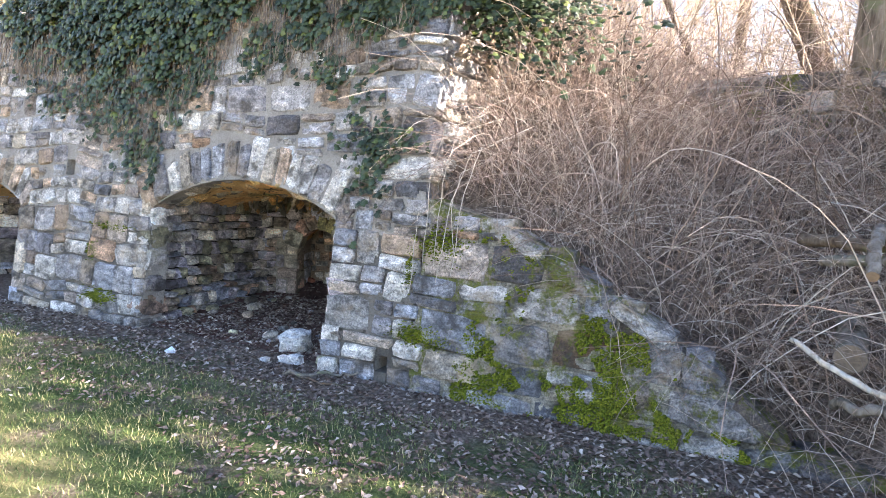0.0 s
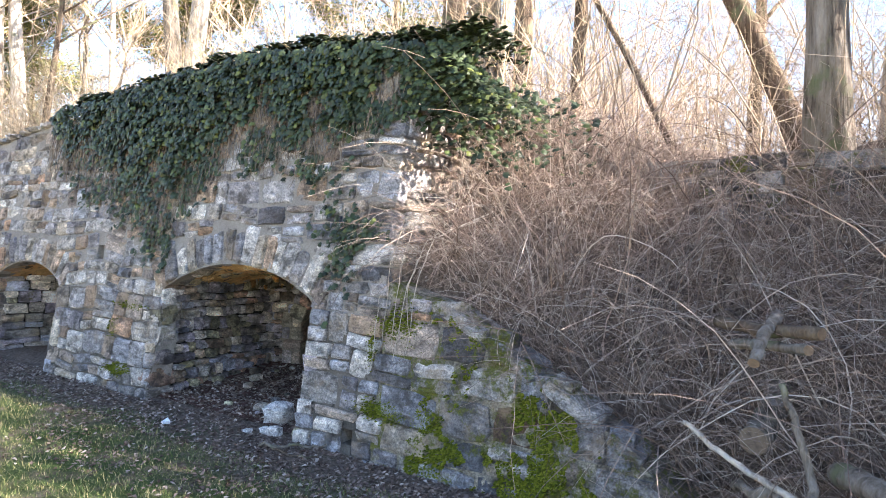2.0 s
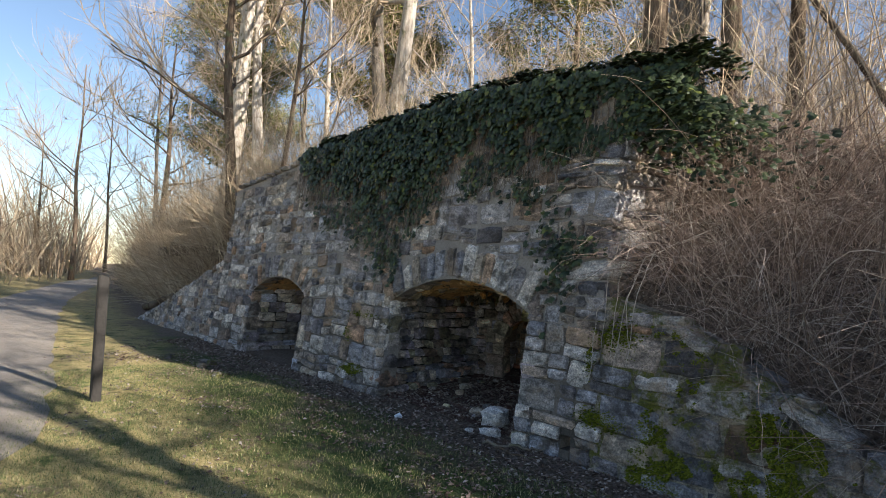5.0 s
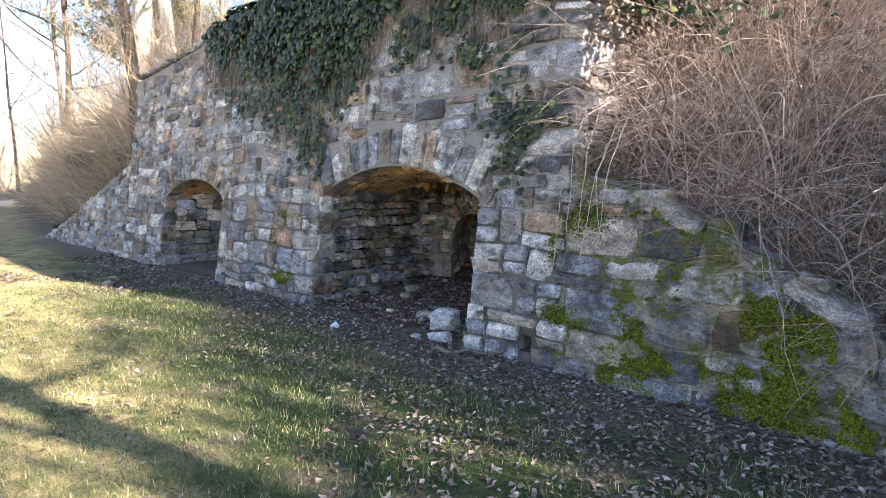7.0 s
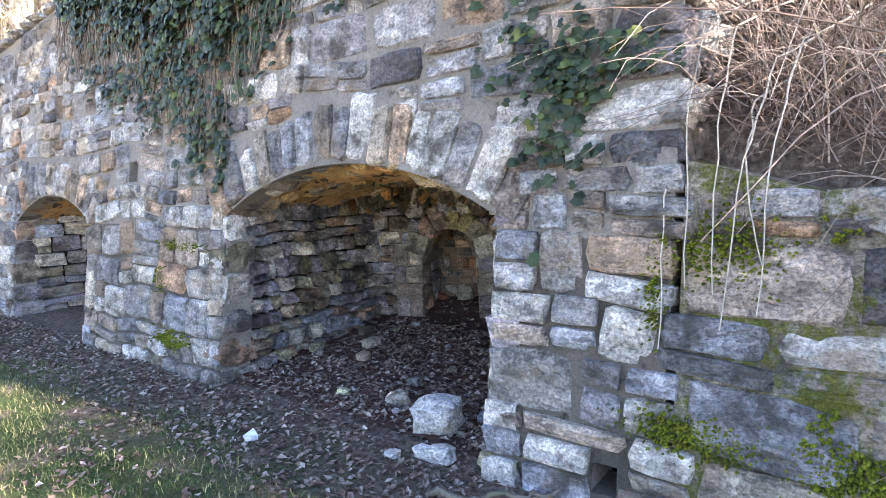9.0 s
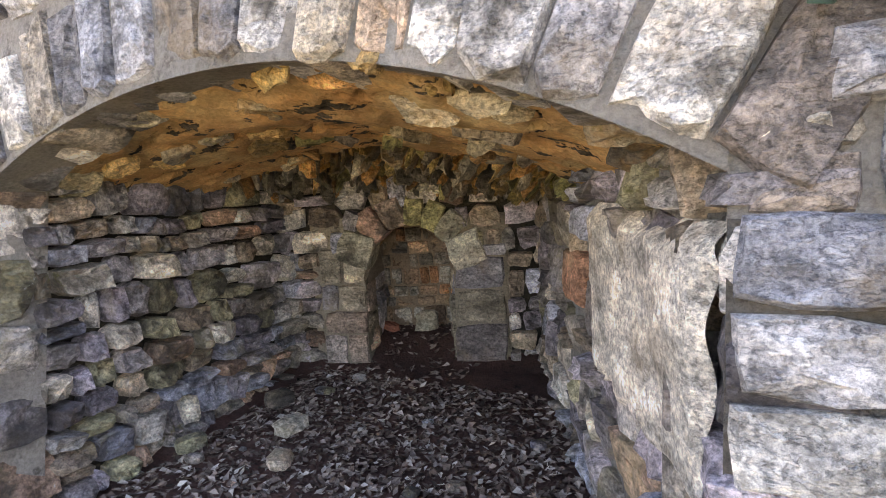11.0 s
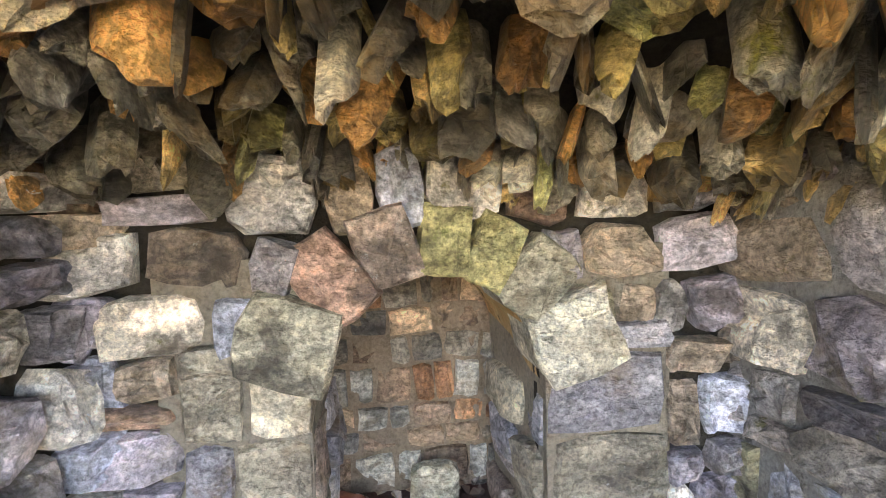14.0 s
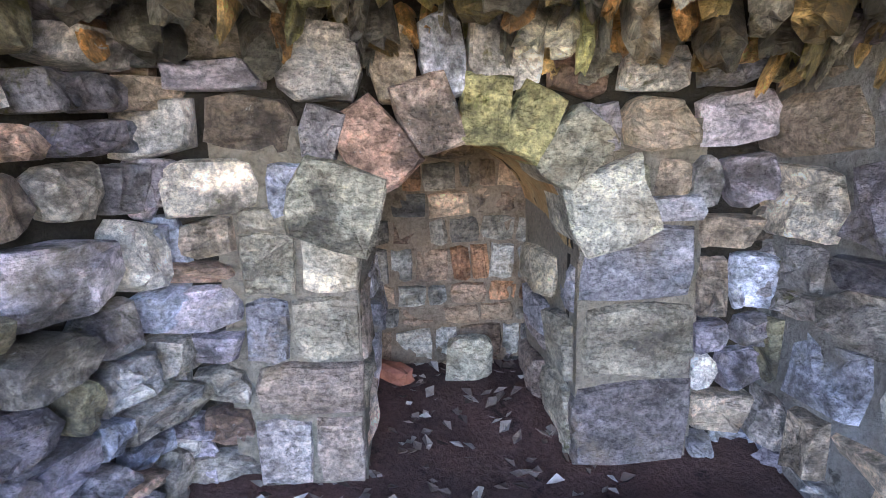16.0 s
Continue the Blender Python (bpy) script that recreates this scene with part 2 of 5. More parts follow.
ivy_m = plain_mat("ivy_leaf", [(0.0, (0.018, 0.026, 0.015)), (0.5, (0.035, 0.052, 0.026)), (0.88, (0.055, 0.08, 0.035)), (1.0, (0.13, 0.15, 0.04))], True, 0.42)
ivy_stem = plain_mat("ivy_stem", [(0.0, (0.12, 0.09, 0.07)), (1.0, (0.30, 0.24, 0.19))], True)
moss_m = plain_mat("moss", [(0.0, (0.06, 0.08, 0.008)), (0.6, (0.15, 0.17, 0.012)), (1.0, (0.24, 0.25, 0.03))], True, 0.95, 80.0, 0.9)
twig_m = plain_mat("brush_twig", [(0.0, (0.10, 0.068, 0.055)), (0.45, (0.27, 0.195, 0.16)), (0.75, (0.46, 0.36, 0.30)), (0.92, (0.58, 0.49, 0.41)), (1.0, (0.72, 0.65, 0.57))], True)
cane_m = plain_mat("pale_cane", [(0.0, (0.50, 0.44, 0.36)), (1.0, (0.60, 0.54, 0.46))], False)
wood_far = plain_mat("far_twig", [(0.0, (0.22, 0.16, 0.11)), (0.5, (0.40, 0.31, 0.21)), (1.0, (0.60, 0.49, 0.35))], True)
needle_m = plain_mat("pine_needle", [(0.0, (0.06, 0.09, 0.03)), (0.5, (0.17, 0.18, 0.05)), (1.0, (0.34, 0.29, 0.09))], True)
cut_wood = plain_mat("cut_wood", [(0.0, (0.22, 0.15, 0.10)), (1.0, (0.26, 0.18, 0.12))], False)
post_m = plain_mat("dark_post", [(0.0, (0.020, 0.018, 0.017)), (1.0, (0.030, 0.027, 0.025))], False, 0.6)
paper_m = plain_mat("litter", [(0.0, (0.75, 0.80, 0.85)), (1.0, (0.75, 0.80, 0.85))], False, 0.6)
white_stone = stone_mat("pale_stone", [(0.0, (0.56, 0.56, 0.57))], False, 0.6, 0.9, stain=0.64)
old_cut = plain_mat("weathered_cut_wood", [(0.0, (0.20, 0.15, 0.11)), (1.0, (0.26, 0.20, 0.15))], False)
red_brick = plain_mat("red_brick", [(0.0, (0.34, 0.12, 0.08)), (1.0, (0.36, 0.14, 0.09))], False)


def bark_mat(name, a, b, dark):
    m = Mat(name, 0.95, 0.1)
    n = m.noise(9.0, 6, 0.7, (1.6, 1.6, 0.22))
    col = m.ramp(n, [(0.3, dark), (0.48, a), (0.7, b)])
    col = m.mix(m.step(m.noise(3.0, 4), 0.55, 0.7), col, (0.16, 0.17, 0.10))
    m.bump(n, 0.9, 0.05)
    return m.done(col)


bark_grey = bark_mat("grey_bark", (0.20, 0.17, 0.14), (0.36, 0.32, 0.28), (0.05, 0.04, 0.035))
bark_brown = bark_mat("brown_bark", (0.13, 0.095, 0.07), (0.24, 0.19, 0.14), (0.035, 0.025, 0.02))
bark_pale = bark_mat("pale_bark", (0.48, 0.42, 0.36), (0.66, 0.61, 0.54), (0.16, 0.13, 0.11))


# ---------------------------------------------------------------- mesh helpers
def mesh_of(name, verts, faces, mat, smooth=False):
    me = bpy.data.meshes.new(name)
    me.from_pydata([tuple(v) for v in verts], [], faces)
    me.materials.append(mat)
    if smooth:
        me.shade_smooth()
    me.update()
    return me


def part(name, verts, faces, mat, parent=None, label="", smooth=False):
    ob = new(name, mesh_of(name, verts, faces, mat, smooth))
    ob.parent = parent
    return tagged(ob, label)


def empty(name, at, label, category, group="", kind=""):
    ob = new(name)
    ob.location = at
    return tagged(ob, label, category, group, kind)


def under(ob, parent):
    """Makes ob a part of parent, keeping its place (parents are only moved, never turned)."""
    ob.parent = parent
    ob.matrix_parent_inverse = Matrix.Translation(-parent.location)
    return ob


def n3(x, y, z=0.0, s=1.0):
    return noise.noise(Vector((x * s, y * s, z * s)))


def tube(vs, fs, pts, radii, sides=5):
    """Adds a tapered tube along pts."""
    base, k = len(vs), len(pts)
    for i, p in enumerate(pts):
        d = (pts[min(i + 1, k - 1)] - pts[max(i - 1, 0)]).normalized()
        a = d.cross(Vector((0.3, 0.9, 0.31))).normalized()
        b = d.cross(a)
        for j in range(sides):
            w = 2 * math.pi * j / sides
            vs.append(p + (a * math.cos(w) + b * math.sin(w)) * radii[i])
    for i in range(k - 1):
        for j in range(sides):
            q, r = base + i * sides + j, base + i * sides + (j + 1) % sides
            fs.append((q, r, r + sides, q + sides))
    if radii[0] > 0.012:
        fs.append(tuple(base + j for j in range(sides))[::-1])
    if radii[-1] > 0.012:
        fs.append(tuple(base + (k - 1) * sides + j for j in range(sides)))


def stone_shape(seed, rough=0.05):
    """A squared rubble stone in a unit box, its face towards -y, its edges broken."""
    r = random.Random(seed)
    c = lambda: r.uniform(0, rough * 1.3)
    e = lambda: r.uniform(-rough * 0.35, rough * 0.6)
    k = lambda lo, hi: r.uniform(lo, hi)
    out = [(-0.5 + c(), -0.5 + c()), (k(-0.3, -0.08), -0.5 + e()), (k(0.08, 0.3), -0.5 + e()), (0.5 - c(), -0.5 + c()), (0.5 - e(), k(-0.2, 0.2)),
           (0.5 - c(), 0.5 - c()), (k(0.08, 0.3), 0.5 - e()), (k(-0.3, -0.08), 0.5 - e()), (-0.5 + c(), 0.5 - c()), (-0.5 + e(), k(-0.2, 0.2))]
    n = len(out)
    vs, fs = [], []
    t = rough * 1.6
    tx, tz = k(-t, t), k(-t, t)
    for x, z in out:
        vs.append((x, 0.5, z))
    for x, z in out:
        vs.append((x, -0.36 + k(-0.5, 0.5) * rough + tx * x + tz * z, z))
    for x, z in out:
        vs.append((x * k(0.88, 0.97), -0.45 + k(-0.7, 0.4) * rough + tx * x + tz * z, z * k(0.84, 0.96)))
    for x, z in out:
        vs.append((x * k(0.4, 0.6), -0.48 + k(-0.6, 0.5) * rough + tx * x + tz * z, z * k(0.4, 0.6)))
    vs.append((k(-0.15, 0.15), -0.5 + k(-0.5, 0.5) * rough, k(-0.15, 0.15)))
    for i in range(n):
        j = (i + 1) % n
        for q in range(3):
            fs.append((q * n + i, q * n + j, (q + 1) * n + j, (q + 1) * n + i))
        fs.append((3 * n + i, 3 * n + j, 4 * n))
    return vs, fs


SHAPES = [stone_shape(s, 0.07) for s in range(40)]
ROUGH = [stone_shape(300 + s, 0.13) for s in range(40)]
JAGGED = [stone_shape(100 + s, 0.18) for s in range(30)]
LIB = {}


def shapes_for(mat, which="square"):
    if (mat.name, which) not in LIB:
        LIB[mat.name, which] = [mesh_of("stone", v, f, mat) for v, f in {"square": SHAPES, "rough": ROUGH, "jagged": JAGGED}[which]]
    return LIB[mat.name, which]


def lay_stones(parent, places, mat, mat_joined, near, limit=290, which="square", label_rest="more stones of the same wall"):
    """places: stone poses. Those nearest to the plan point become objects, the rest one mesh."""
    places = sorted(places, key=lambda m: (m.translation - Vector(near)).length)
    lib = shapes_for(mat, which)
    inv = Matrix.Translation(-parent.location)
    for i, m in enumerate(places[:limit]):
        ob = new("stone", lib[rnd.randrange(len(lib))])
        ob.parent = parent
        ob.matrix_local = inv @ m
    rest = places[limit:]
    if rest:
        vs, fs = [], []
        src = {"square": SHAPES, "rough": ROUGH, "jagged": JAGGED}[which]
        for m in rest:
            v, f = src[rnd.randrange(len(src))]
            b = len(vs)
            vs += [inv @ (m @ Vector(p)) for p in v]
            fs += [tuple(b + i for i in q) for q in f]
        tagged(part("stones", vs, fs, mat_joined, parent, label_rest), kind="stuff")


def stone_pose(at, u, n, v, w, d, h, spin=0.0):
    """A stone at a point of a wall: u to the viewer's right, n out of the wall, v up."""
    if spin:
        c, s = math.cos(spin), math.sin(spin)
        u, v = u * c + v * s, v * c - u * s
    m = Matrix((u * w, -n * d, v * h)).transposed().to_4x4()
    m.translation = at
    return m


def courses(u0, u1, v0, v1, gaps, r, h_lo=0.11, h_hi=0.24, w_lo=0.16, w_hi=0.5, wave=0.07, joint=0.006, big=None):
    """Rubble courses as (u, v, width, height) boxes. gaps(v) gives the stretches of u left free at that height."""
    v = v0
    while v < v1:
        lo, hi = (h_lo, h_hi) if not big or v > big[0] else (big[1], big[2])
        h = min(r.uniform(lo, hi), v1 - v)
        if v1 - v - h < 0.07:
            h = v1 - v
        for a, b in gaps(v + h / 2):
            a, b = max(a, u0), min(b, u1)
            u = a
            while b - u > 0.04:
                w = (w_lo + (w_hi - w_lo) * r.random() ** 1.4) * (0.62 + h * 1.9)
                if b - u - w < w_lo * 0.7:
                    w = b - u
                bend = lambda q: wave * (n3(q * 0.9, v * 0.7, 3.0) + 0.5 * n3(q * 2.6, v * 1.4, 8.0))
                dv = bend(u + w / 2)
                turn = math.atan2(bend(u + w) - bend(u), w)
                if h > 0.15 and r.random() < 0.36 and w > 0.12:
                    k = r.uniform(0.35, 0.65)
                    yield u + w / 2, v + h * k / 2 + dv, w - joint, h * k - joint, turn
                    yield u + w / 2, v + h * (1 + k) / 2 + dv, w - joint, h * (1 - k) - joint, turn
                else:
                    yield u + w / 2, v + h / 2 + dv, w - joint, h - joint, turn
                u += w
        v += h


def strip(vs, fs, xs, low, high, front, thick):
    """A slab along x between two heights, its face at y = front(x, z)."""
    b = len(vs)
    for x in xs:
        zs = [low(x) + (high(x) - low(x)) * i / 8 for i in range(9)]
        for z in zs:
            vs.append(Vector((x, front(x, z), z)))
        vs.append(Vector((x, front(x, zs[-1]) + thick, zs[-1])))
        vs.append(Vector((x, front(x, zs[0]) + thick, zs[0])))
    k = 11
    for i in range(len(xs) - 1):
        p, q = b + i * k, b + (i + 1) * k
        for j in range(k):
            j2 = (j + 1) % k
            fs.append((p + j, q + j, q + j2, p + j2))
    fs.append(tuple(b + j for j in range(k))[::-1])
    fs.append(tuple(b + (len(xs) - 1) * k + j for j in range(k)))


def lin(a, b, n):
    return [a + (b - a) * i / (n - 1) for i in range(n)]


def interp(x, pts):
    return float(np.interp(x, [p[0] for p in pts], [p[1] for p in pts]))


# ---------------------------------------------------------------- the plan
BATTER = 0.15


def face_y(z):
    return BATTER * max(z, 0.0)


class Arch:
    def __init__(self, x0, x1, crown, spring):
        self.x0, self.x1, self.spring, self.crown = x0, x1, spring, crown
        a, r = (x1 - x0) / 2, crown - spring
        self.R = (a * a + r * r) / (2 * r)
        self.cx, self.cz = (x0 + x1) / 2, crown - self.R
        self.half = math.asin(a / self.R)

    def top(self, x):
        return self.cz + math.sqrt(max(self.R ** 2 - (x - self.cx) ** 2, 0))

    def chord(self, z, ring):
        """The half width of the arch with its ring at height z, 0 above it."""
        if z < self.spring:
            return (self.x1 - self.x0) / 2
        d = (self.R + ring) ** 2 - (z - self.cz) ** 2
        return min(math.sqrt(d), (z - self.cz) * math.tan(self.half) + 0.02) if d > 0 else 0.0


ARCH1 = Arch(-2.32, 0.0, 1.58, 1.27)
ARCH2 = Arch(-6.72, -4.68, 1.46, 1.17)
RING = 0.40
WALL_L, WALL_R = -8.45, 0.88
TOP = [(-8.5, 3.28), (-7.0, 3.42), (-5.0, 3.62), (-2.5, 3.75), (-0.5, 3.78), (0.9, 3.6)]
RIGHT_TOP = [(0.8, 1.55), (1.5, 1.34), (2.0, 1.09), (2.4, 0.87), (2.84, 0.62), (3.12, 0.42), (3.45, 0.12), (3.6, 0.05)]
LEFT_TOP = [(-14.5, -0.05), (-14.0, 0.0), (-12.3, 0.45), (-9.6, 1.33), (-8.4, 1.72)]
Xp, Yp, Zp = Vector((1, 0, 0)), Vector((0, 1, 0)), Vector((0, 0, 1))
UPF = Vector((0, BATTER, 1)).normalized()
NF = Vector((0, -1, BATTER)).normalized()


# ---------------------------------------------------------------- ground
def hill_base(x):
    if x < 0:
        return interp(x, LEFT_TOP), 0.45 + 0.14 * max(0.0, -14.0 - x)
    return interp(x, RIGHT_TOP), 0.42 if x < 3.3 else 0.42 - 0.45 * min(x - 3.3, 5.0)


def ground_z(x, y):
    z = 0.018 * n3(x, y, 0, 1.7) + 0.03 * n3(x, y, 5, 0.45)
    b, toe = hill_base(x)
    if y > toe:
        slope = 1.0 if x > 0 else 0.75
        # beyond x = 7 the bank is raised, out of view, to block low sun
        top = interp(x, [(0.9, 3.4), (1.5, 3.25), (3.2, 2.88), (5.0, 2.7), (7.5, 2.8), (13.0, 4.2)]) if x > 0 else 2.9 * min(max((x + 60) / 36, 0.08), 1.0)
        h = b - 0.06 + (y - toe) * slope
        h = min(h, top + 0.05 * (y - toe))
        z += max(h, 0.0) + 0.12 * n3(x, y, 2, 0.8)
    if y > 9:
        z = max(z, ((3.4 if x < 1 else 2.4) + 0.05 * (y - 9)) * min(max((x + 60) / 36, 0.0), 1.0))
    return z


def steps(a, b, *bands):
    """Grid lines that lie closer together inside bands (lo, hi, step)."""
    out, v = [], a
    while v < b:
        out.append(v)
        st = 3.0
        for lo, hi, s in bands:
            if lo - 1e-6 <= v < hi:
                st = min(st, s)
        v += st
    out.append(b)
    return out


def build_ground():
    xs = steps(-150, 150, (-60, 30, 1.5), (-15, 9, 0.3), (-4, 5, 0.14))
    ys = steps(-120, 220, (-12, 20, 1.0), (-6, 8, 0.3), (-4.5, 0.6, 0.14))
    vs = [(x, y, ground_z(x, y)) for y in ys for x in xs]
    fs, nx = [], len(xs)
    for j in range(len(ys) - 1):
        for i in range(nx - 1):
            cx, cy = (xs[i] + xs[i + 1]) / 2, (ys[j] + ys[j + 1]) / 2
            if WALL_L - 0.1 < cx < WALL_R and 0.25 < cy < 8.5:
                continue
            q = j * nx + i
            fs.append((q, q + 1, q + nx + 1, q + nx))
    tagged(part("ground", vs, fs, ground_m, None, "", True), "grass, bare soil and leaf litter rising to a wooded bank", "ground", kind="structure")
    # top of the kiln
    vs, fs = [], []
    xs, ys = lin(WALL_L - 0.3, WALL_R + 0.25, 34), lin(0.62, 9.2, 30)
    for y in ys:
        for x in xs:
            vs.append((x, y, interp(x, TOP) - 0.12 + 0.10 * n3(x, y, 1, 0.9) + 0.02 * (y - 0.6)))
    n = len(xs)
    fs = [(j * n + i, j * n + i + 1, (j + 1) * n + i + 1, (j + 1) * n + i) for j in range(len(ys) - 1) for i in range(n - 1)]
    tagged(part("ground_top", vs, fs, ground_m, None, "", True), "leaf-covered earth on top of the kiln", "ground", kind="structure")
    # path
    edge = [(14, -7.2), (6, -6.6), (1.0, -5.3), (-1.0, -4.35), (-2.3, -3.62), (-4.7, -3.14), (-7.0, -2.9), (-9.0, -2.6), (-15, -1.75), (-22.5, -0.4), (-40, 4.0), (-70, 14)]
    vs, fs = [], []
    fine = []
    for (ax, ay), (bx, by) in zip(edge, edge[1:]):
        k = max(2, int(math.hypot(bx - ax, by - ay) / 0.5))
        fine += [(ax + (bx - ax) * i / k, ay + (by - ay) * i / k) for i in range(k)]
    for i, (x, y) in enumerate(fine):
        e = 0.12 * n3(x, y, 7, 1.3)
        for k in range(5):
            yy = y + e - 2.0 * k / 4
            vs.append((x - 0.25 * k, yy, ground_z(x, min(yy, -0.2)) + 0.012 + (0.02 if 0 < k < 4 else 0)))
    fs = [(i * 5 + k, i * 5 + k + 1, i * 5 + k + 6, i * 5 + k + 5) for i in range(len(fine) - 1) for k in range(4)]
    tagged(part("pavement", vs, [f[::-1] for f in fs], asphalt, None, "", True), "narrow worn asphalt footpath", "path", kind="structure")


build_ground()


# ---------------------------------------------------------------- walls
def build_front():
    wall = empty("wall_front", (0, 0, 0), "battered rubble-stone front of an old lime kiln with two arches", "wall", kind="structure")
    vs, fs = [], []
    face = lambda x, z: face_y(z) + (0.012 if z < 1.2 else 0.004) + 0.010 * n3(x, z, 2, 2.2)
    top = lambda x: interp(x, TOP) - 0.03
    strip(vs, fs, lin(WALL_L, ARCH2.x0, 12), lambda x: -0.3, top, face, 0.22)
    strip(vs, fs, lin(ARCH2.x0, ARCH2.x1, 24), ARCH2.top, top, face, 0.22)
    s0, s1 = -3.90, -3.74
    strip(vs, fs, lin(ARCH2.x1, s0, 6), lambda x: -0.3, top, face, 0.22)
    strip(vs, fs, [s0, s1], lambda x: -0.3, lambda x: 1.55, face, 0.22)
    strip(vs, fs, [s0, s1], lambda x: 1.73, top, face, 0.22)
    strip(vs, fs, lin(s1, ARCH1.x0, 8), lambda x: -0.3, top, face, 0.22)
    strip(vs, fs, lin(ARCH1.x0, ARCH1.x1, 28), ARCH1.top, top, face, 0.22)
    h0, h1 = 0.55, 0.66
    strip(vs, fs, lin(ARCH1.x1, h0, 5), lambda x: -0.3, top, face, 0.22)
    strip(vs, fs, [h0, h1], lambda x: -0.3, lambda x: 0.08, face, 0.22)
    strip(vs, fs, [h0, h1], lambda x: 0.21, top, face, 0.22)
    strip(vs, fs, lin(h1, WALL_R - 0.04, 4), lambda x: -0.3, top, face, 0.22)
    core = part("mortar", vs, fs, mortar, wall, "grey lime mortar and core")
    # below 1.2 m the joint shade is in the mortar colour
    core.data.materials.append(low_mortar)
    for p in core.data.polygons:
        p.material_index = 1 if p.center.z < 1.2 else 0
    part("hole_back", [(h0 - 0.05, 0.5, 0.0), (h1 + 0.05, 0.5, 0.0), (h1 + 0.05, 0.52, 0.3), (h0 - 0.05, 0.52, 0.3)], [(0, 1, 2, 3)], mortar_in, wall, "dark back of a drain hole")
    part("slot_back", [(s0, 0.75, 1.5), (s1, 0.75, 1.5), (s1, 0.8, 1.8), (s0, 0.8, 1.8)], [(0, 1, 2, 3)], mortar_in, wall, "dark back of a small slot")
    r = random.Random(3)

    def gaps(z):
        cuts = []
        for a in (ARCH1, ARCH2):
            c = a.chord(z, RING)
            if c:
                cuts.append((a.cx - c, a.cx + c))
        if 1.53 < z < 1.75:
            cuts.append((s0, s1))
        if 0.03 < z < 0.22:
            cuts.append((h0, h1))
        u, out = WALL_L, []
        for a, b in sorted(cuts):
            out.append((u, a))
            u = b
        end = WALL_R
        if z < 1.36:
            end = float(np.interp(-z, [-p[1] for p in RIGHT_TOP], [p[0] for p in RIGHT_TOP]))
        out.append((u, end))
        return out

    places = []
    for u, v, w, h, turn in courses(WALL_L, 3.6, -0.1, 3.8, gaps, r, 0.11, 0.27, 0.17, 0.52, big=(1.2, 0.18, 0.36)):
        if v + h * 0.4 > interp(u, TOP):
            continue
        for a, b, lo, hi in ((s0, s1, 1.55, 1.73), (h0, h1, 0.08, 0.21)):
            if v - h / 2 < hi - 0.02 and v + h / 2 > lo + 0.02 and u - w / 2 < b and u + w / 2 > a:
                left, right = a - (u - w / 2), (u + w / 2) - b
                u, w = (a - left / 2, left) if left > right else (b + right / 2, right)
        if w < 0.03:
            continue
        d = 0.20
        out = r.uniform(-0.012, 0.014)
        at = Vector((u, face_y(v), v)) - NF * (d / 2 - 0.02 - out)
        places.append(stone_pose(at, Xp, NF, UPF, w, d, h, turn + r.uniform(-0.045, 0.045)))
    # arch rings
    for a, count in ((ARCH1, 17), (ARCH2, 15)):
        w = -a.half - 0.05
        total = 2 * a.half + 0.1
        cuts = sorted(r.uniform(0.7, 1.3) for _ in range(count))
        r.shuffle(cuts)
        k = total / sum(cuts)
        for c in cuts:
            mid = w + c * k / 2
            w += c * k
            ring = RING * r.uniform(0.8, 1.05)
            rad = a.R + ring / 2 + r.uniform(-0.008, 0.015)
            x, z = a.cx + math.sin(mid) * rad, a.cz + math.cos(mid) * rad
            d = 0.26
            at = Vector((x, face_y(z), z)) - NF * (d / 2 - 0.03 - r.uniform(-0.01, 0.015))
            places.append(stone_pose(at, Xp, NF, UPF, c * k * rad * 0.96, d, ring, -mid))
    # flat coping stones along the top
    x = WALL_L
    while x < -5.6:
        w = r.uniform(0.25, 0.55)
        z = interp(x + w / 2, TOP) + 0.02
        places.append(stone_pose(Vector((x + w / 2, face_y(z) + 0.13, z)), Xp, -Yp, Zp, w * 0.97, 0.4, r.uniform(0.05, 0.10), r.uniform(-0.05, 0.05)))
        x += w
    split = [1.15 + r.uniform(0, 0.5) for _ in places]
    lay_stones(wall, [m for m, k in zip(places, split) if m.translation.x < k], stone_m, stone_j, (-0.5, 0, 0.9))
    return [m for m, k in zip(places, split) if m.translation.x >= k]


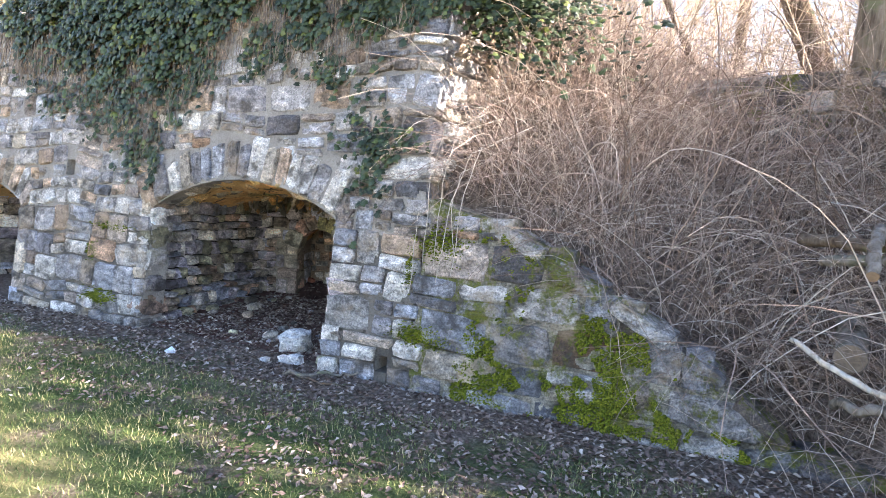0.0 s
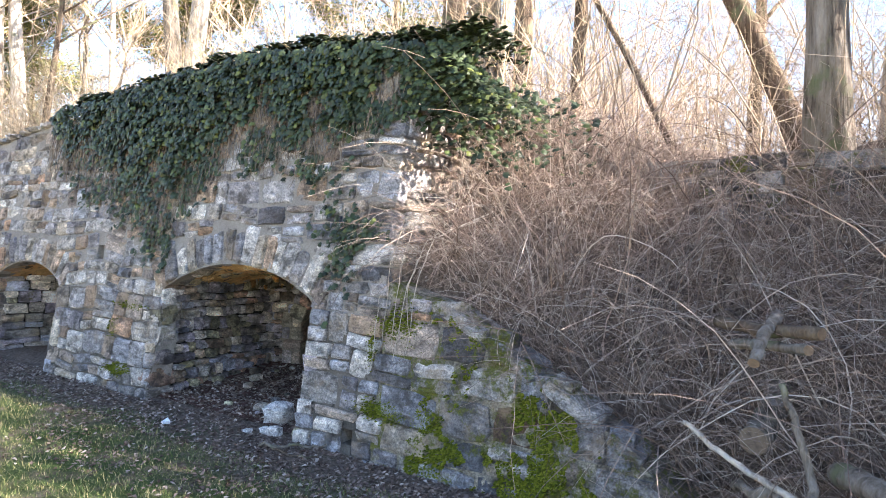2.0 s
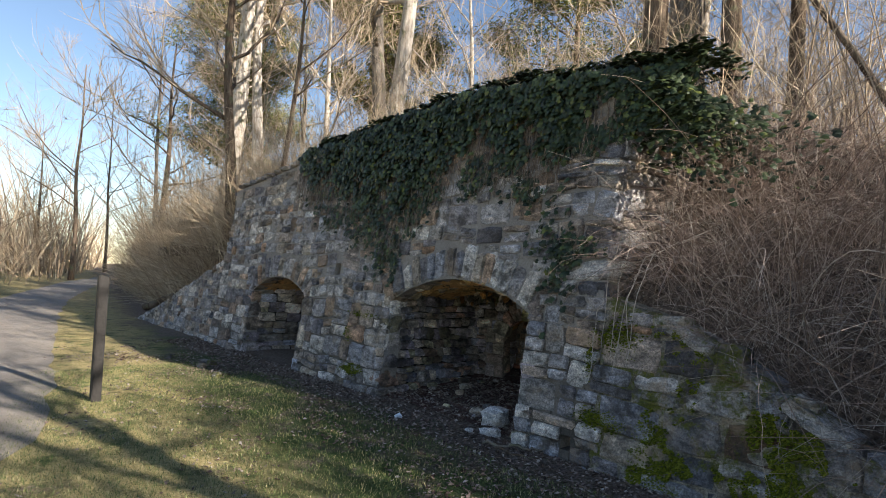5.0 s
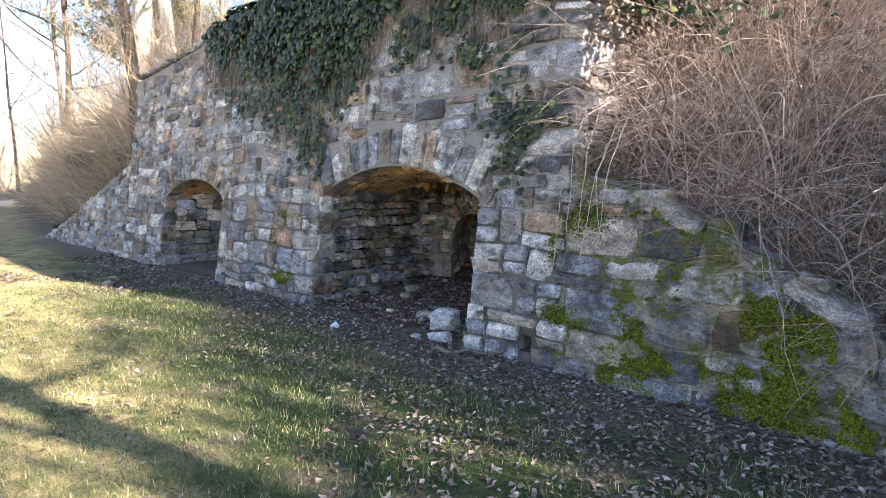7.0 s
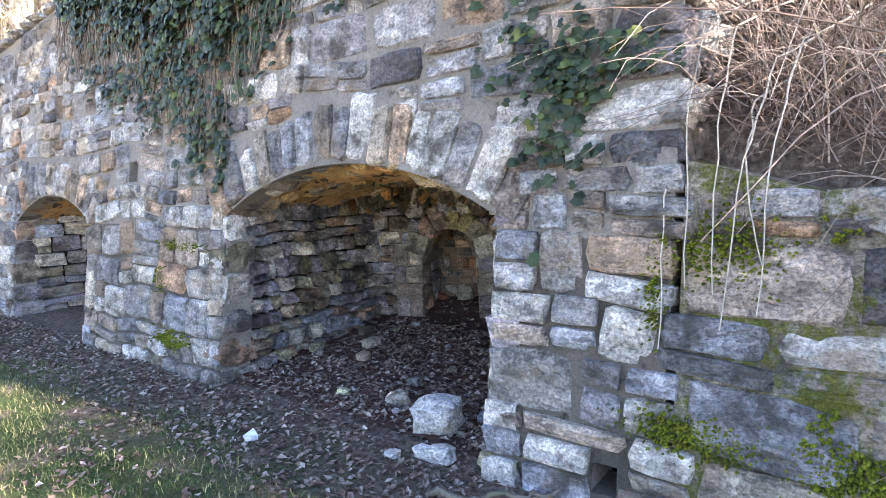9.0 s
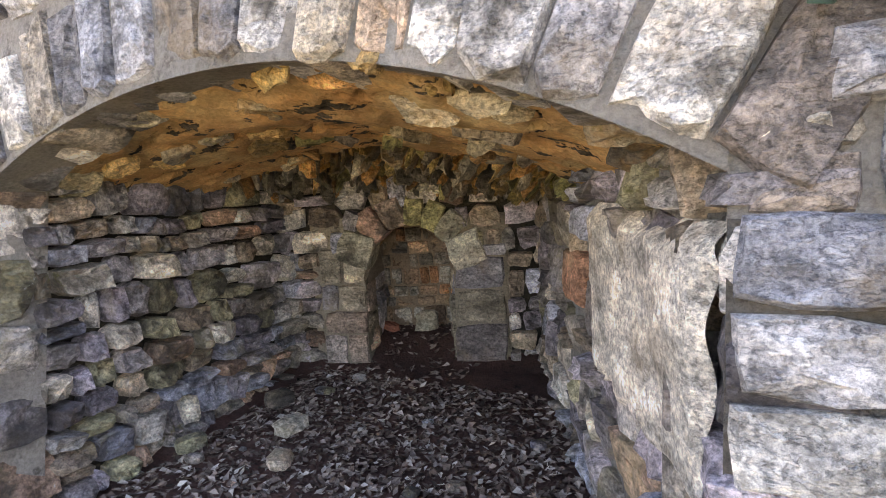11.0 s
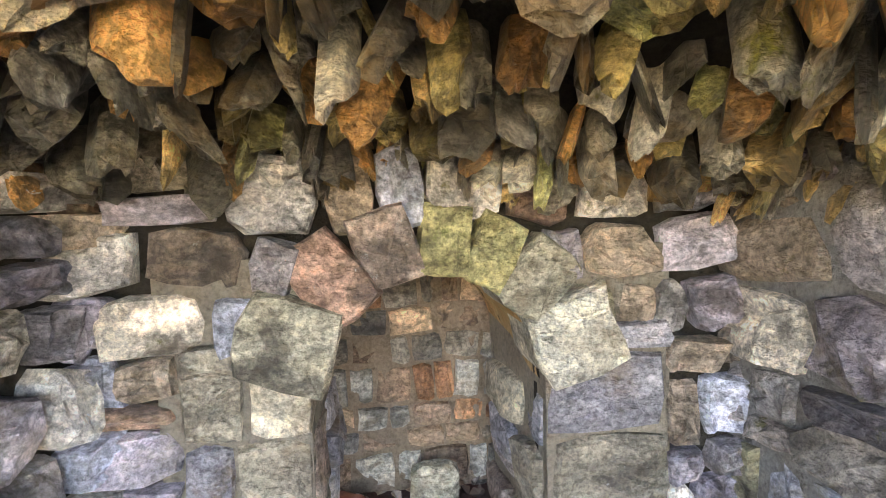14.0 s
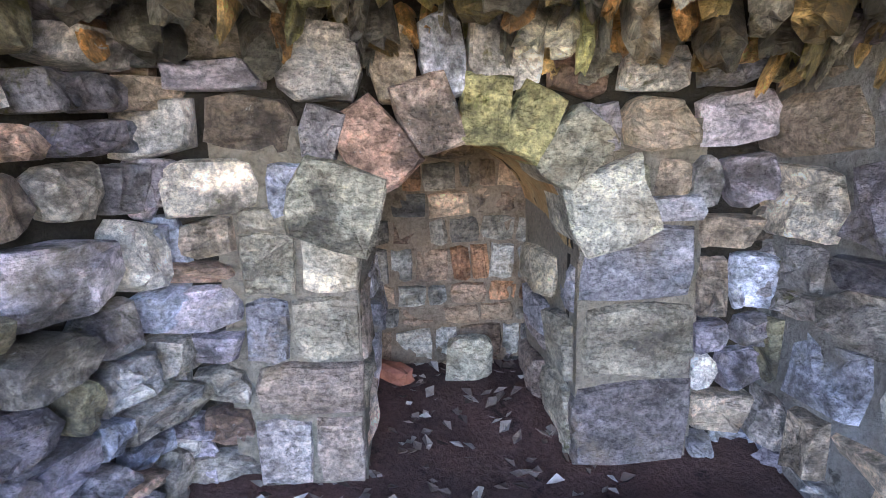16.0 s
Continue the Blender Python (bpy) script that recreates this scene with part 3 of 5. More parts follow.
def build_wing(name, label, u0, u1, top, mat, matj, r, seed_near, big=None, ready=None):
    wall = empty(name, (0, 0, 0), label, "wall", kind="structure")
    vs, fs = [], []
    strip(vs, fs, lin(u0, u1, 60), lambda x: -0.35, lambda x: max(interp(x, top) - 0.03, -0.3), lambda x, z: face_y(z) - (-0.003 if ready else -0.006) + 0.016 * n3(x, z, 3, 3.0), 0.5)
    part("mortar", vs, fs, mossy_mortar if ready else mortar, wall, "grey lime mortar smeared over the stones")
    places = []
    for u, v, w, h, turn in courses(u0, u1, -0.12, 1.8, lambda z: [(u0, u1)], r, 0.12, 0.26, 0.18, 0.48, big=big):
        if ready:
            break
        lim = interp(u, top)
        if v + h * 0.35 > lim:
            continue
        d = 0.22
        at = Vector((u, face_y(v), v)) - NF * (d / 2 - 0.02 - r.uniform(-0.014, 0.012))
        places.append(stone_pose(at, Xp, NF, UPF, w, d, h, turn + r.uniform(-0.03, 0.03)))
    x = u0 if not ready else 1.4
    while x < u1 - 0.1:
        w = r.uniform(0.28, 0.5)
        a, b = interp(x, top), interp(x + w, top)
        z = (a + b) / 2
        places.append(stone_pose(Vector((x + w / 2, face_y(z) + 0.12, z - 0.04)), Xp, -Yp, Zp, w, 0.34, 0.12, math.atan2(b - a, w)))
        x += w
    lay_stones(wall, places + (ready or []), mat, matj, seed_near)


def build_flat_wall(name, label, p0, p1, z0, z1, mat, matj, mort, r, near, holes=None, sizes=(0.06, 0.17, 0.12, 0.36), rough=0.035, thick=0.35, top=None, depth=0.07, start=0.0, end=0.0, face=False, joint=0.004, tilt=0.05):
    """A wall between two plan points, seen with p0 on the left."""
    wall = empty(name, (0, 0, 0), label, "wall", kind="structure")
    p0, p1 = Vector((*p0, 0)), Vector((*p1, 0))
    u = (p1 - p0).normalized()
    n = u.cross(Zp)
    length = (p1 - p0).length
    top = top or (lambda s: z1)
    gaps = holes or (lambda z: [(0, length)])
    vs, fs = [], []
    step = 0.05
    z = z0
    while z < z1 - 1e-6:
        za, zb = z, min(z + step, z1)
        for a, b in gaps((za + zb) / 2):
            c = len(vs)
            for q, dd in ((a, depth), (b, depth), (b, thick), (a, thick)):
                for zz in (za, zb):
                    vs.append(p0 + u * q - n * dd + Zp * zz)
            fs += [(c, c + 2, c + 3, c + 1), (c + 2, c + 4, c + 5, c + 3), (c + 4, c + 6, c + 7, c + 5), (c + 6, c, c + 1, c + 7), (c + 1, c + 3, c + 5, c + 7), (c, c + 6, c + 4, c + 2)]
        z += step
    part("mortar", vs, fs, mort, wall, "mortar set back between the stones")
    places = []
    for s, v, w, h, turn in courses(start, length + end, z0, z1, holes or (lambda z: [(start, length + end)]), r, *sizes, joint=joint):
        if v > top(s):
            continue
        if face:
            edge = (0.33 - p0.y) / u.y
            a, b = (max(s - w / 2, edge), s + w / 2) if u.y > 0 else (s - w / 2, min(s + w / 2, edge))
            if b - a < 0.03:
                continue
            s, w = (a + b) / 2, b - a
        d = 0.20
        at = p0 + u * s + Zp * v - n * (d / 2 - 0.012 - r.uniform(-0.02, rough))
        places.append(stone_pose(at, u, n, Zp, w, d, h, turn + r.uniform(-tilt, tilt)))
    return wall, places, (p0, u, n)


RIGHT_STONES = build_front()
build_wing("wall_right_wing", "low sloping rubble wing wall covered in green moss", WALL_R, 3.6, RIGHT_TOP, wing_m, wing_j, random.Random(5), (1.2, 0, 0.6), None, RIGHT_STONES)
build_wing("wall_left_wing", "low sloping rubble wing wall of grey stone", -14.3, WALL_L, LEFT_TOP, stone_m, stone_j, random.Random(6), (-8.4, 0, 0.6))

# side walls of the kiln above the wings
for nm, lab, p0, p1, z0, zz in (("wall_side_right", "rubble side wall of the kiln above the bank", (WALL_R - 0.02, 0.45), (WALL_R + 0.25, 5.0), 0.9, 3.5),
                                ("wall_side_left", "rubble side wall of the kiln above the bank", (WALL_L - 0.2, 5.0), (WALL_L + 0.02, 0.4), 0.6, 3.2)):
    w_, pl_, _ = build_flat_wall(nm, lab, p0, p1, z0, zz, stone_m, stone_j, mortar, random.Random(8), (0, 0, 0), sizes=(0.10, 0.22, 0.2, 0.45))
    lay_stones(w_, pl_, stone_m, stone_j, (0.9, 0.5, 2))
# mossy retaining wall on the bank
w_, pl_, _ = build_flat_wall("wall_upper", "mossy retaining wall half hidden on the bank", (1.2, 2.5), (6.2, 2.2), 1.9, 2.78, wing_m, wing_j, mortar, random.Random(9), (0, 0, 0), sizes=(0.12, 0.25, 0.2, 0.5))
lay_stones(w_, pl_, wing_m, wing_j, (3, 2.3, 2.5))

# ---- the large recess
def reveal(x, facing, z1, r):
    """Corner stones on the side of an arch, from the face back to the recess wall."""
    out, z = [], -0.05
    while z < z1 - 0.03:
        h = min(r.uniform(0.16, 0.30), z1 - z)
        y0, y1 = face_y(z + h / 2) - 0.012, 0.36
        u = Vector((0, facing, 0))
        n = Vector((facing, 0, 0))
        out.append(stone_pose(Vector((x, (y0 + y1) / 2, z + h / 2)) - n * (0.09 - r.uniform(0.0, 0.02)), u, n, Zp, y1 - y0, 0.2, h - 0.005, r.uniform(-0.02, 0.02)))
        z += h
    return out


LEFT0, LEFT1 = (ARCH1.x0, 0.30), (-2.475, 2.15)
BACK0, BACK1 = (-2.69, 1.838), (-0.80, 2.592)
RIGHT0, RIGHT1 = (-1.08, 2.64), (-0.05, 0.34)
NS0, NS1, NSPRING, NDEPTH = 0.72, 1.27, 0.72, 0.50
PILLARS = ((NS0 - 0.29, NS0), (NS1, NS1 + 0.33))
NMID, NRAD = (NS0 + NS1) / 2, (NS1 - NS0) / 2
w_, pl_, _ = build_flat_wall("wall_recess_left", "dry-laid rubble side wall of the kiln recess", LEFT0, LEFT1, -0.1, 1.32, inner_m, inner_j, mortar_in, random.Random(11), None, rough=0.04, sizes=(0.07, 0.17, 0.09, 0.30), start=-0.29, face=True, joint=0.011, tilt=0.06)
lay_stones(w_, pl_ + reveal(ARCH1.x0, 1, 1.27, random.Random(31)), inner_m, inner_j, (-2.4, 1.5, 0.8), which="rough")
w_, pl_, (rp, ru, rn) = build_flat_wall("wall_recess_right", "rough limewashed rubble side wall of the recess", RIGHT0, RIGHT1, -0.1, 1.32, inner_m, inner_j, damp_plaster, random.Random(12), None, rough=0.03, sizes=(0.07, 0.26, 0.10, 0.40), end=0.33, face=True, joint=0.006, tilt=0.09, depth=0.02)


def along(m):
    return (m.translation - rp).dot(ru)


washed = [m for m in pl_ if 1.76 < along(m) < 2.3 and 0.70 < m.translation.z < 1.10]
block_gap = [m for m in pl_ if 1.12 < along(m) < 1.64 and 0.74 < m.translation.z < 1.0]
rest = [m for m in pl_ if m not in washed and m not in block_gap]
lay_stones(w_, rest + reveal(ARCH1.x1, -1, 1.27, random.Random(32)), inner_m, inner_j, (-0.8, 2.0, 0.8), which="rough")
vs, fs = [], []
for i in range(34):
    for j in range(34):
        a, z = 1.70 + 0.92 * i / 33, 0.60 + 0.58 * j / 33
        edge = min(a - 1.70, z - 0.60, 1.18 - z, 2.66 - a) + 0.05 * n3(a, z, 4, 7.0)
        out = 0.035 + 0.02 * n3(a, z, 1, 3.0) + 0.006 * n3(a, z, 2, 14.0) - (0.07 * (1 - edge / 0.06) if edge < 0.06 else 0.0)
        vs.append(rp + ru * a + Zp * z + rn * out)
fs = [(i * 34 + j, i * 34 + 34 + j, i * 34 + 35 + j, i * 34 + 1 + j) for i in range(33) for j in range(33)]
part("limewash_patch", vs, fs, limewash, w_, "worn pale limewash over the stones", True)
lay_stones(w_, [stone_pose(rp + ru * 1.39 + Zp * 0.87 - rn * 0.055, ru, rn, Zp, 0.36, 0.2, 0.21, 0.06)], red_block, red_block, (0, 0, 0))


def niche_gap(z):
    length = math.hypot(BACK1[0] - BACK0[0], BACK1[1] - BACK0[1])
    c = NRAD + 0.005 if z < NSPRING else math.sqrt(max((NRAD + 0.035) ** 2 - (z - NSPRING) ** 2, 0))
    return [(0, NMID - c), (NMID + c, length)] if c > 0.01 else [(0, length)]


def niche_ring_gap(z):
    length = math.hypot(BACK1[0] - BACK0[0], BACK1[1] - BACK0[1])
    if z < 0.78:
        return [(0, PILLARS[0][0]), (PILLARS[1][1], length)]
    else:
        d = (NRAD + 0.13) ** 2 - (z - NSPRING - 0.02) ** 2
        c = math.sqrt(d) if d > 0 else 0
    return [(0, NMID - c), (NMID + c, length)] if c > 0.01 else [(0, length)]


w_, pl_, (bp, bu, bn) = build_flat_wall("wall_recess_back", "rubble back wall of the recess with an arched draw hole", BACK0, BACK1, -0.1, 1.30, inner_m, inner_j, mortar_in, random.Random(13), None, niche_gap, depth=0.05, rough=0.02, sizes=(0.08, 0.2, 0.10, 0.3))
r_ = random.Random(14)
pl_, pillar_pl = [], []
for s, v, w, h, turn in courses(0, (Vector(BACK1) - Vector(BACK0)).length, -0.1, 1.3, niche_ring_gap, r_, 0.08, 0.18, 0.10, 0.30, joint=0.009):
    pl_.append(stone_pose(bp + bu * s + Zp * v - bn * (0.1 - 0.012 - r_.uniform(-0.02, 0.03)), bu, bn, Zp, w, 0.2, h, turn + r_.uniform(-0.05, 0.05)))
lay_stones(w_, pl_, inner_m, inner_j, (-1.7, 2.2, 0.8), which="rough")
for a, b in PILLARS:
    v = -0.1
    while v < 0.82:
        h = min(r_.uniform(0.15, 0.27), 0.86 - v)
        cut = [a, b] if r_.random() < 0.6 else [a, a + (b - a) * r_.uniform(0.35, 0.65), b]
        for q0, q1 in zip(cut, cut[1:]):
            pillar_pl.append(stone_pose(bp + bu * (q0 + q1) / 2 + Zp * (v + h / 2) - bn * (0.1 - 0.035 - r_.uniform(0, 0.012)), bu, bn, Zp, q1 - q0 - 0.003, 0.2, h - 0.003, r_.uniform(-0.02, 0.02)))
        v += h
    vs, fs = [], []
    for q in (a + 0.006, b - 0.006):
        for d in (-0.016, 0.2):
            for z in (-0.1, 0.85):
                vs.append(bp + bu * q - bn * d + Zp * z)
    part("pillar_mortar", vs, [(0, 4, 5, 1), (2, 3, 7, 6), (0, 1, 3, 2), (4, 6, 7, 5), (1, 5, 7, 3), (0, 2, 6, 4)], plaster, w_, "pale plaster over the jamb stones")
lay_stones(w_, pillar_pl, pillar_m, pillar_m, (-1.7, 2.2, 0.8))
# the seven arch stones of the draw hole
for lo, hi, ring, stone in ((-88, -55, 0.23, niche_m), (-55, -31, 0.22, pink_stone), (-31, -6, 0.19, pale_pink), (-6, 15, 0.18, olive_stone), (15, 35, 0.18, olive_stone), (35, 58, 0.20, niche_m), (58, 92, 0.22, pale_block)):
    mid, wdt = radians((lo + hi) / 2), radians(hi - lo)
    inner = 0.245
    rad = inner + ring / 2
    at = bp + bu * (1.01 + math.sin(mid) * rad) + Zp * (0.742 + math.cos(mid) * rad) - bn * (0.12 - 0.05 - r_.uniform(0, 0.02))
    lay_stones(w_, [stone_pose(at, bu, bn, Zp, wdt * rad * 1.03, 0.24, ring, -mid + r_.uniform(-0.05, 0.05))], stone, stone, (0, 0, 0))


def build_niche():
    inward = -bn
    p = lambda s, d: bp + bu * s + inward * d
    for nm, lab, a, b in (("wall_niche_left", "plastered stone jamb of the draw hole", p(NS0, 0.0), p(NS0 + 0.03, NDEPTH)), ("wall_niche_right", "plastered stone jamb of the draw hole", p(NS1 - 0.02, NDEPTH), p(NS1, 0.0)),
                          ("wall_niche_back", "brown rubble blocking at the back of the draw hole", p(NS0 - 0.02, NDEPTH), p(NS1 + 0.02, NDEPTH))):
        m = nback_m if "back" in nm else pillar_m
        w, pl, _ = build_flat_wall(nm, lab, a[:2], b[:2], -0.1, 1.05, m, m, brown_plaster if "back" in nm else plaster, random.Random(len(nm)), None, sizes=(0.05, 0.13, 0.07, 0.20) if "back" in nm else (0.14, 0.26, 0.2, 0.4), rough=0.02, depth=0.008)
        if "back" not in nm:
            pl = [q for q in pl if q.translation.z < NSPRING]
        lay_stones(w, pl, m, m, (-1.7, 2.6, 0.5))
    vs, fs = [], []
    n = 14
    for i in range(n + 1):
        w = -math.pi / 2 + math.pi * i / n
        for d in (0.02, NDEPTH + 0.05):
            vs.append(p(NMID + math.sin(w) * (NRAD + 0.004), d) + Zp * (NSPRING + math.cos(w) * (NRAD + 0.004)))
    fs = [(2 * i, 2 * i + 1, 2 * i + 3, 2 * i + 2) for i in range(n)]
    tagged(part("ceiling_niche", vs, fs, mortar_ochre, None, "", True), "low mortared vault of the draw hole", "ceiling", kind="structure")


build_niche()

CROWN = [(0.0, 1.60), (0.25, 1.575), (0.6, 1.46), (1.4, 1.40), (1.8, 1.32), (2.2, 1.20), (2.7, 1.12)]
SPRING = [(0.0, 1.30), (0.25, 1.29), (1.4, 1.20), (2.3, 1.10), (2.7, 1.06)]


def recess_side(y):
    a = LEFT0[0] + (LEFT1[0] - LEFT0[0]) * (y - LEFT0[1]) / (LEFT1[1] - LEFT0[1])
    b = RIGHT1[0] + (RIGHT0[0] - RIGHT1[0]) * (y - RIGHT1[1]) / (RIGHT0[1] - RIGHT1[1])
    return a - 0.05, max(b, -1.1) + 0.05


def vault_z(x, y):
    a, b = recess_side(min(max(y, 0.1), 2.5))
    t = max(-1.0, min(1.0, (x - (a + b) / 2) / ((b - a) / 2)))
    s, c = interp(y, SPRING), interp(y, CROWN)
    return s + (c - s) * (1 - t * t)


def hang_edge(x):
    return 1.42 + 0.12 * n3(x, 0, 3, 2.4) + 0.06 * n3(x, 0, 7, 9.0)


def build_vault():
    r = random.Random(21)
    vs, fs = [], []
    ys = lin(face_y(1.5) + 0.06, 2.6, 170)
    n = 190
    for y in ys:
        a, b = recess_side(y)
        for i in range(n):
            x = a - 0.12 + (b - a + 0.24) * i / (n - 1)
            lev = n3(x * 0.8, y, 6, 4.2) + 0.45 * n3(x, y, 8, 11.0)
            z = vault_z(x, y) + 0.02 + 0.015 * n3(x, y, 1, 2.5) + 0.005 * n3(x, y, 2, 22.0)
            z += 0.009 * sum(1 for q in (-0.25, 0.05, 0.3) if lev > q)
            if n3(x, y * 1.3, 9, 6.0) + 0.4 * n3(x, y, 4, 17.0) > 0.47:
                z += 0.07
            z += 0.11 if y > hang_edge(x) else 0.0
            vs.append((x, y, z))
    for j in range(len(ys) - 1):
        for i in range(n - 1):
            q = j * n + i
            fs.append((q, q + n, q + n + 1, q + 1))
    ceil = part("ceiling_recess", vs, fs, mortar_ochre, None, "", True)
    # rear of the vault coloured near-black for the shade between the hanging stones
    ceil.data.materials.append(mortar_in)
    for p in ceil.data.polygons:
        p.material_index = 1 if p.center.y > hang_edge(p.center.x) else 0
    tagged(ceil, "low ochre-stained rubble vault over the recess", "ceiling", kind="structure")
    # stones set in the vault
    vs, fs = [], []

    deep_vs, deep_fs = [], []

    def put(m, hanging):
        v, f = JAGGED[r.randrange(len(JAGGED))]
        a, c = (deep_vs, deep_fs) if hanging else (vs, fs)
        b = len(a)
        a.extend(m @ Vector(p) for p in v)
        c.extend(tuple(b + i for i in q) for q in f)

    y = 0.30
    while y < 2.45:
        a, b = recess_side(y)
        x = a
        row = r.uniform(0.09, 0.14) if y > 1.2 else r.uniform(0.07, 0.17)
        while x < b:
            deep = y > hang_edge(x)
            w = 0.03 + 0.11 * r.random() ** 1.6 if deep else r.uniform(0.06, 0.26)
            xx, yy = x + w / 2, y + r.uniform(-0.04, 0.04)
            z = vault_z(xx, yy)
            e = 0.01
            nx, ny = (vault_z(xx + e, yy) - vault_z(xx - e, yy)) / (2 * e), (vault_z(xx, yy + e) - vault_z(xx, yy - e)) / (2 * e)
            out = Vector((nx, ny, -1)).normalized()
            if deep:
                # slabs on edge, fanned round the crown of the vault
                fan = (xx - (a + b) / 2) / (b - a)
                out = (out + Vector((-0.7 * fan + r.gauss(0, 0.2), -0.5 + r.gauss(0, 0.3), 0))).normalized()
            u = Xp.copy()
            u = (u - out * u.dot(out)).normalized()
            v = out.cross(u)
            if deep:
                d, drop = r.uniform(0.16, 0.26), 0.13 * r.random() ** 1.4 - 0.06
                put(stone_pose(Vector((xx, yy, z + 0.06)) + out * (drop - d / 2 + 0.03), u, out, v, w * r.uniform(0.6, 0.92), d, row * r.uniform(0.5, 0.95), r.gauss(0, 0.35)), True)
            elif r.random() < 0.26:
                d = 0.12
                put(stone_pose(Vector((xx, yy, z + 0.03)) + out * (r.uniform(-0.004, 0.03) - d / 2 + 0.004), u, out, v, w * 0.9, d, row * r.uniform(0.6, 1.2), r.uniform(-0.6, 0.6)), False)
            x += w
        y += row * 0.92
    tagged(part("stones", vs, fs, vault_j, ceil, "flat stones set in ochre mortar"), kind="stuff")
    tagged(part("hanging_stones", deep_vs, deep_fs, vault_deep, ceil, "rough olive stones jutting from the vault"), kind="stuff")


build_vault()


def floor_sheet(name, label, x0, x1, y0, y1, mat, h):
    xs, ys = lin(x0, x1, int((x1 - x0) / 0.07)), lin(y0, y1, int((y1 - y0) / 0.07))
    vs = [(x, y, h(x, y)) for y in ys for x in xs]
    n = len(xs)
    fs = [(j * n + i, j * n + i + 1, (j + 1) * n + i + 1, (j + 1) * n + i) for j in range(len(ys) - 1) for i in range(n - 1)]
    tagged(part(name, vs, fs, mat, None, "", True), label, "floor", kind="structure")


def recess_floor(x, y):
    deep = (Vector((x, y, 0)) - bp).dot(-bn)
    return 0.03 + 0.07 * min(max((y - 0.5) / 1.6, 0), 1) + 0.13 * min(max((deep + 0.12) / 0.55, 0), 1) + 0.025 * n3(x, y, 3, 5.0) + 0.018 * n3(x, y, 4, 14.0)


floor_sheet("floor_recess", "bare reddish earth floor of the recess", -2.75, 0.12, 0.12, 3.3, red_soil, recess_floor)

# ---- the smaller recess
SX0, SX1 = ARCH2.x0, ARCH2.x1
for nm, p0, p1 in (("wall_second_left", (SX0, 0.30), (SX0 + 0.35, 2.0)), ("wall_second_back", (SX0 + 0.33, 2.0), (SX1 - 0.35, 2.0)), ("wall_second_right", (SX1 - 0.37, 2.0), (SX1, 0.30))):
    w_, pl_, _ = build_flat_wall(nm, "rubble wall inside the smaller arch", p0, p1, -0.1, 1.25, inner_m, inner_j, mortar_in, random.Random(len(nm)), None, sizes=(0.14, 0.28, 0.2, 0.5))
    if "left" in nm:
        pl_ += reveal(SX0, 1, 1.17, random.Random(33))
    if "right" in nm:
        pl_ += reveal(SX1, -1, 1.17, random.Random(34))
    lay_stones(w_, pl_, inner_m, inner_j, (-5.5, 0, 0.5))
vs, fs = [], []
for y in lin(face_y(1.4) + 0.05, 2.1, 20):
    for x in lin(SX0 - 0.05, SX1 + 0.05, 26):
        vs.append((x, y, ARCH2.top(x) + 0.015 - 0.10 * (y - 0.2) + 0.025 * n3(x, y, 9, 5.0)))
fs = [(j * 26 + i, j * 26 + i + 26, j * 26 + i + 27, j * 26 + i + 1) for j in range(19) for i in range(25)]
tagged(part("ceiling_second", vs, fs, mortar_ochre, None, "", True), "low ochre vault inside the smaller arch", "ceiling", kind="structure")
floor_sheet("floor_second", "leafy earth floor inside the smaller arch", SX0 - 0.1, SX1 + 0.1, 0.1, 2.2, ground_m, lambda x, y: 0.03 + 0.02 * n3(x, y, 3, 4.0))


def floor_at(x, y):
    if -2.5 < x < 0.0 and y > 0.15:
        return recess_floor(x, y)
    return ground_z(x, y)


# ---------------------------------------------------------------- post, stones, litter
def build_post():
    post = empty("trail_post", (-3.73, -2.9, 0), "slim black wooden trail marker post beside the path", "post")
    vs, fs = [], []
    bm = bmesh.new()
    bmesh.ops.create_cube(bm, size=1.0)
    bmesh.ops.scale(bm, vec=(0.12, 0.10, 1.5), verts=bm.verts)
    bmesh.ops.translate(bm, vec=(0, 0, 0.71), verts=bm.verts)
    for v in bm.verts:
        if v.co.z > 1 and v.co.y > 0:
            v.co.z -= 0.03
    bmesh.ops.bevel(bm, geom=bm.edges[:], offset=0.008, segments=2, affect="EDGES")
    me = bpy.data.meshes.new("shaft")
    bm.to_mesh(me)
    bm.free()
    me.materials.append(post_m)
    new("shaft", me).parent = post
    part("sign_plate", [(-0.064, -0.04, 0.95), (-0.064, 0.04, 0.95), (-0.064, 0.04, 1.3), (-0.064, -0.04, 1.3), (-0.060, -0.04, 0.95), (-0.060, 0.04, 0.95), (-0.060, 0.04, 1.3), (-0.060, -0.04, 1.3)],
         [(3, 2, 1, 0), (4, 5, 6, 7), (0, 1, 5, 4), (1, 2, 6, 5), (2, 3, 7, 6), (3, 0, 4, 7)], paper_m, post, "pale trail marker plate")


build_post()


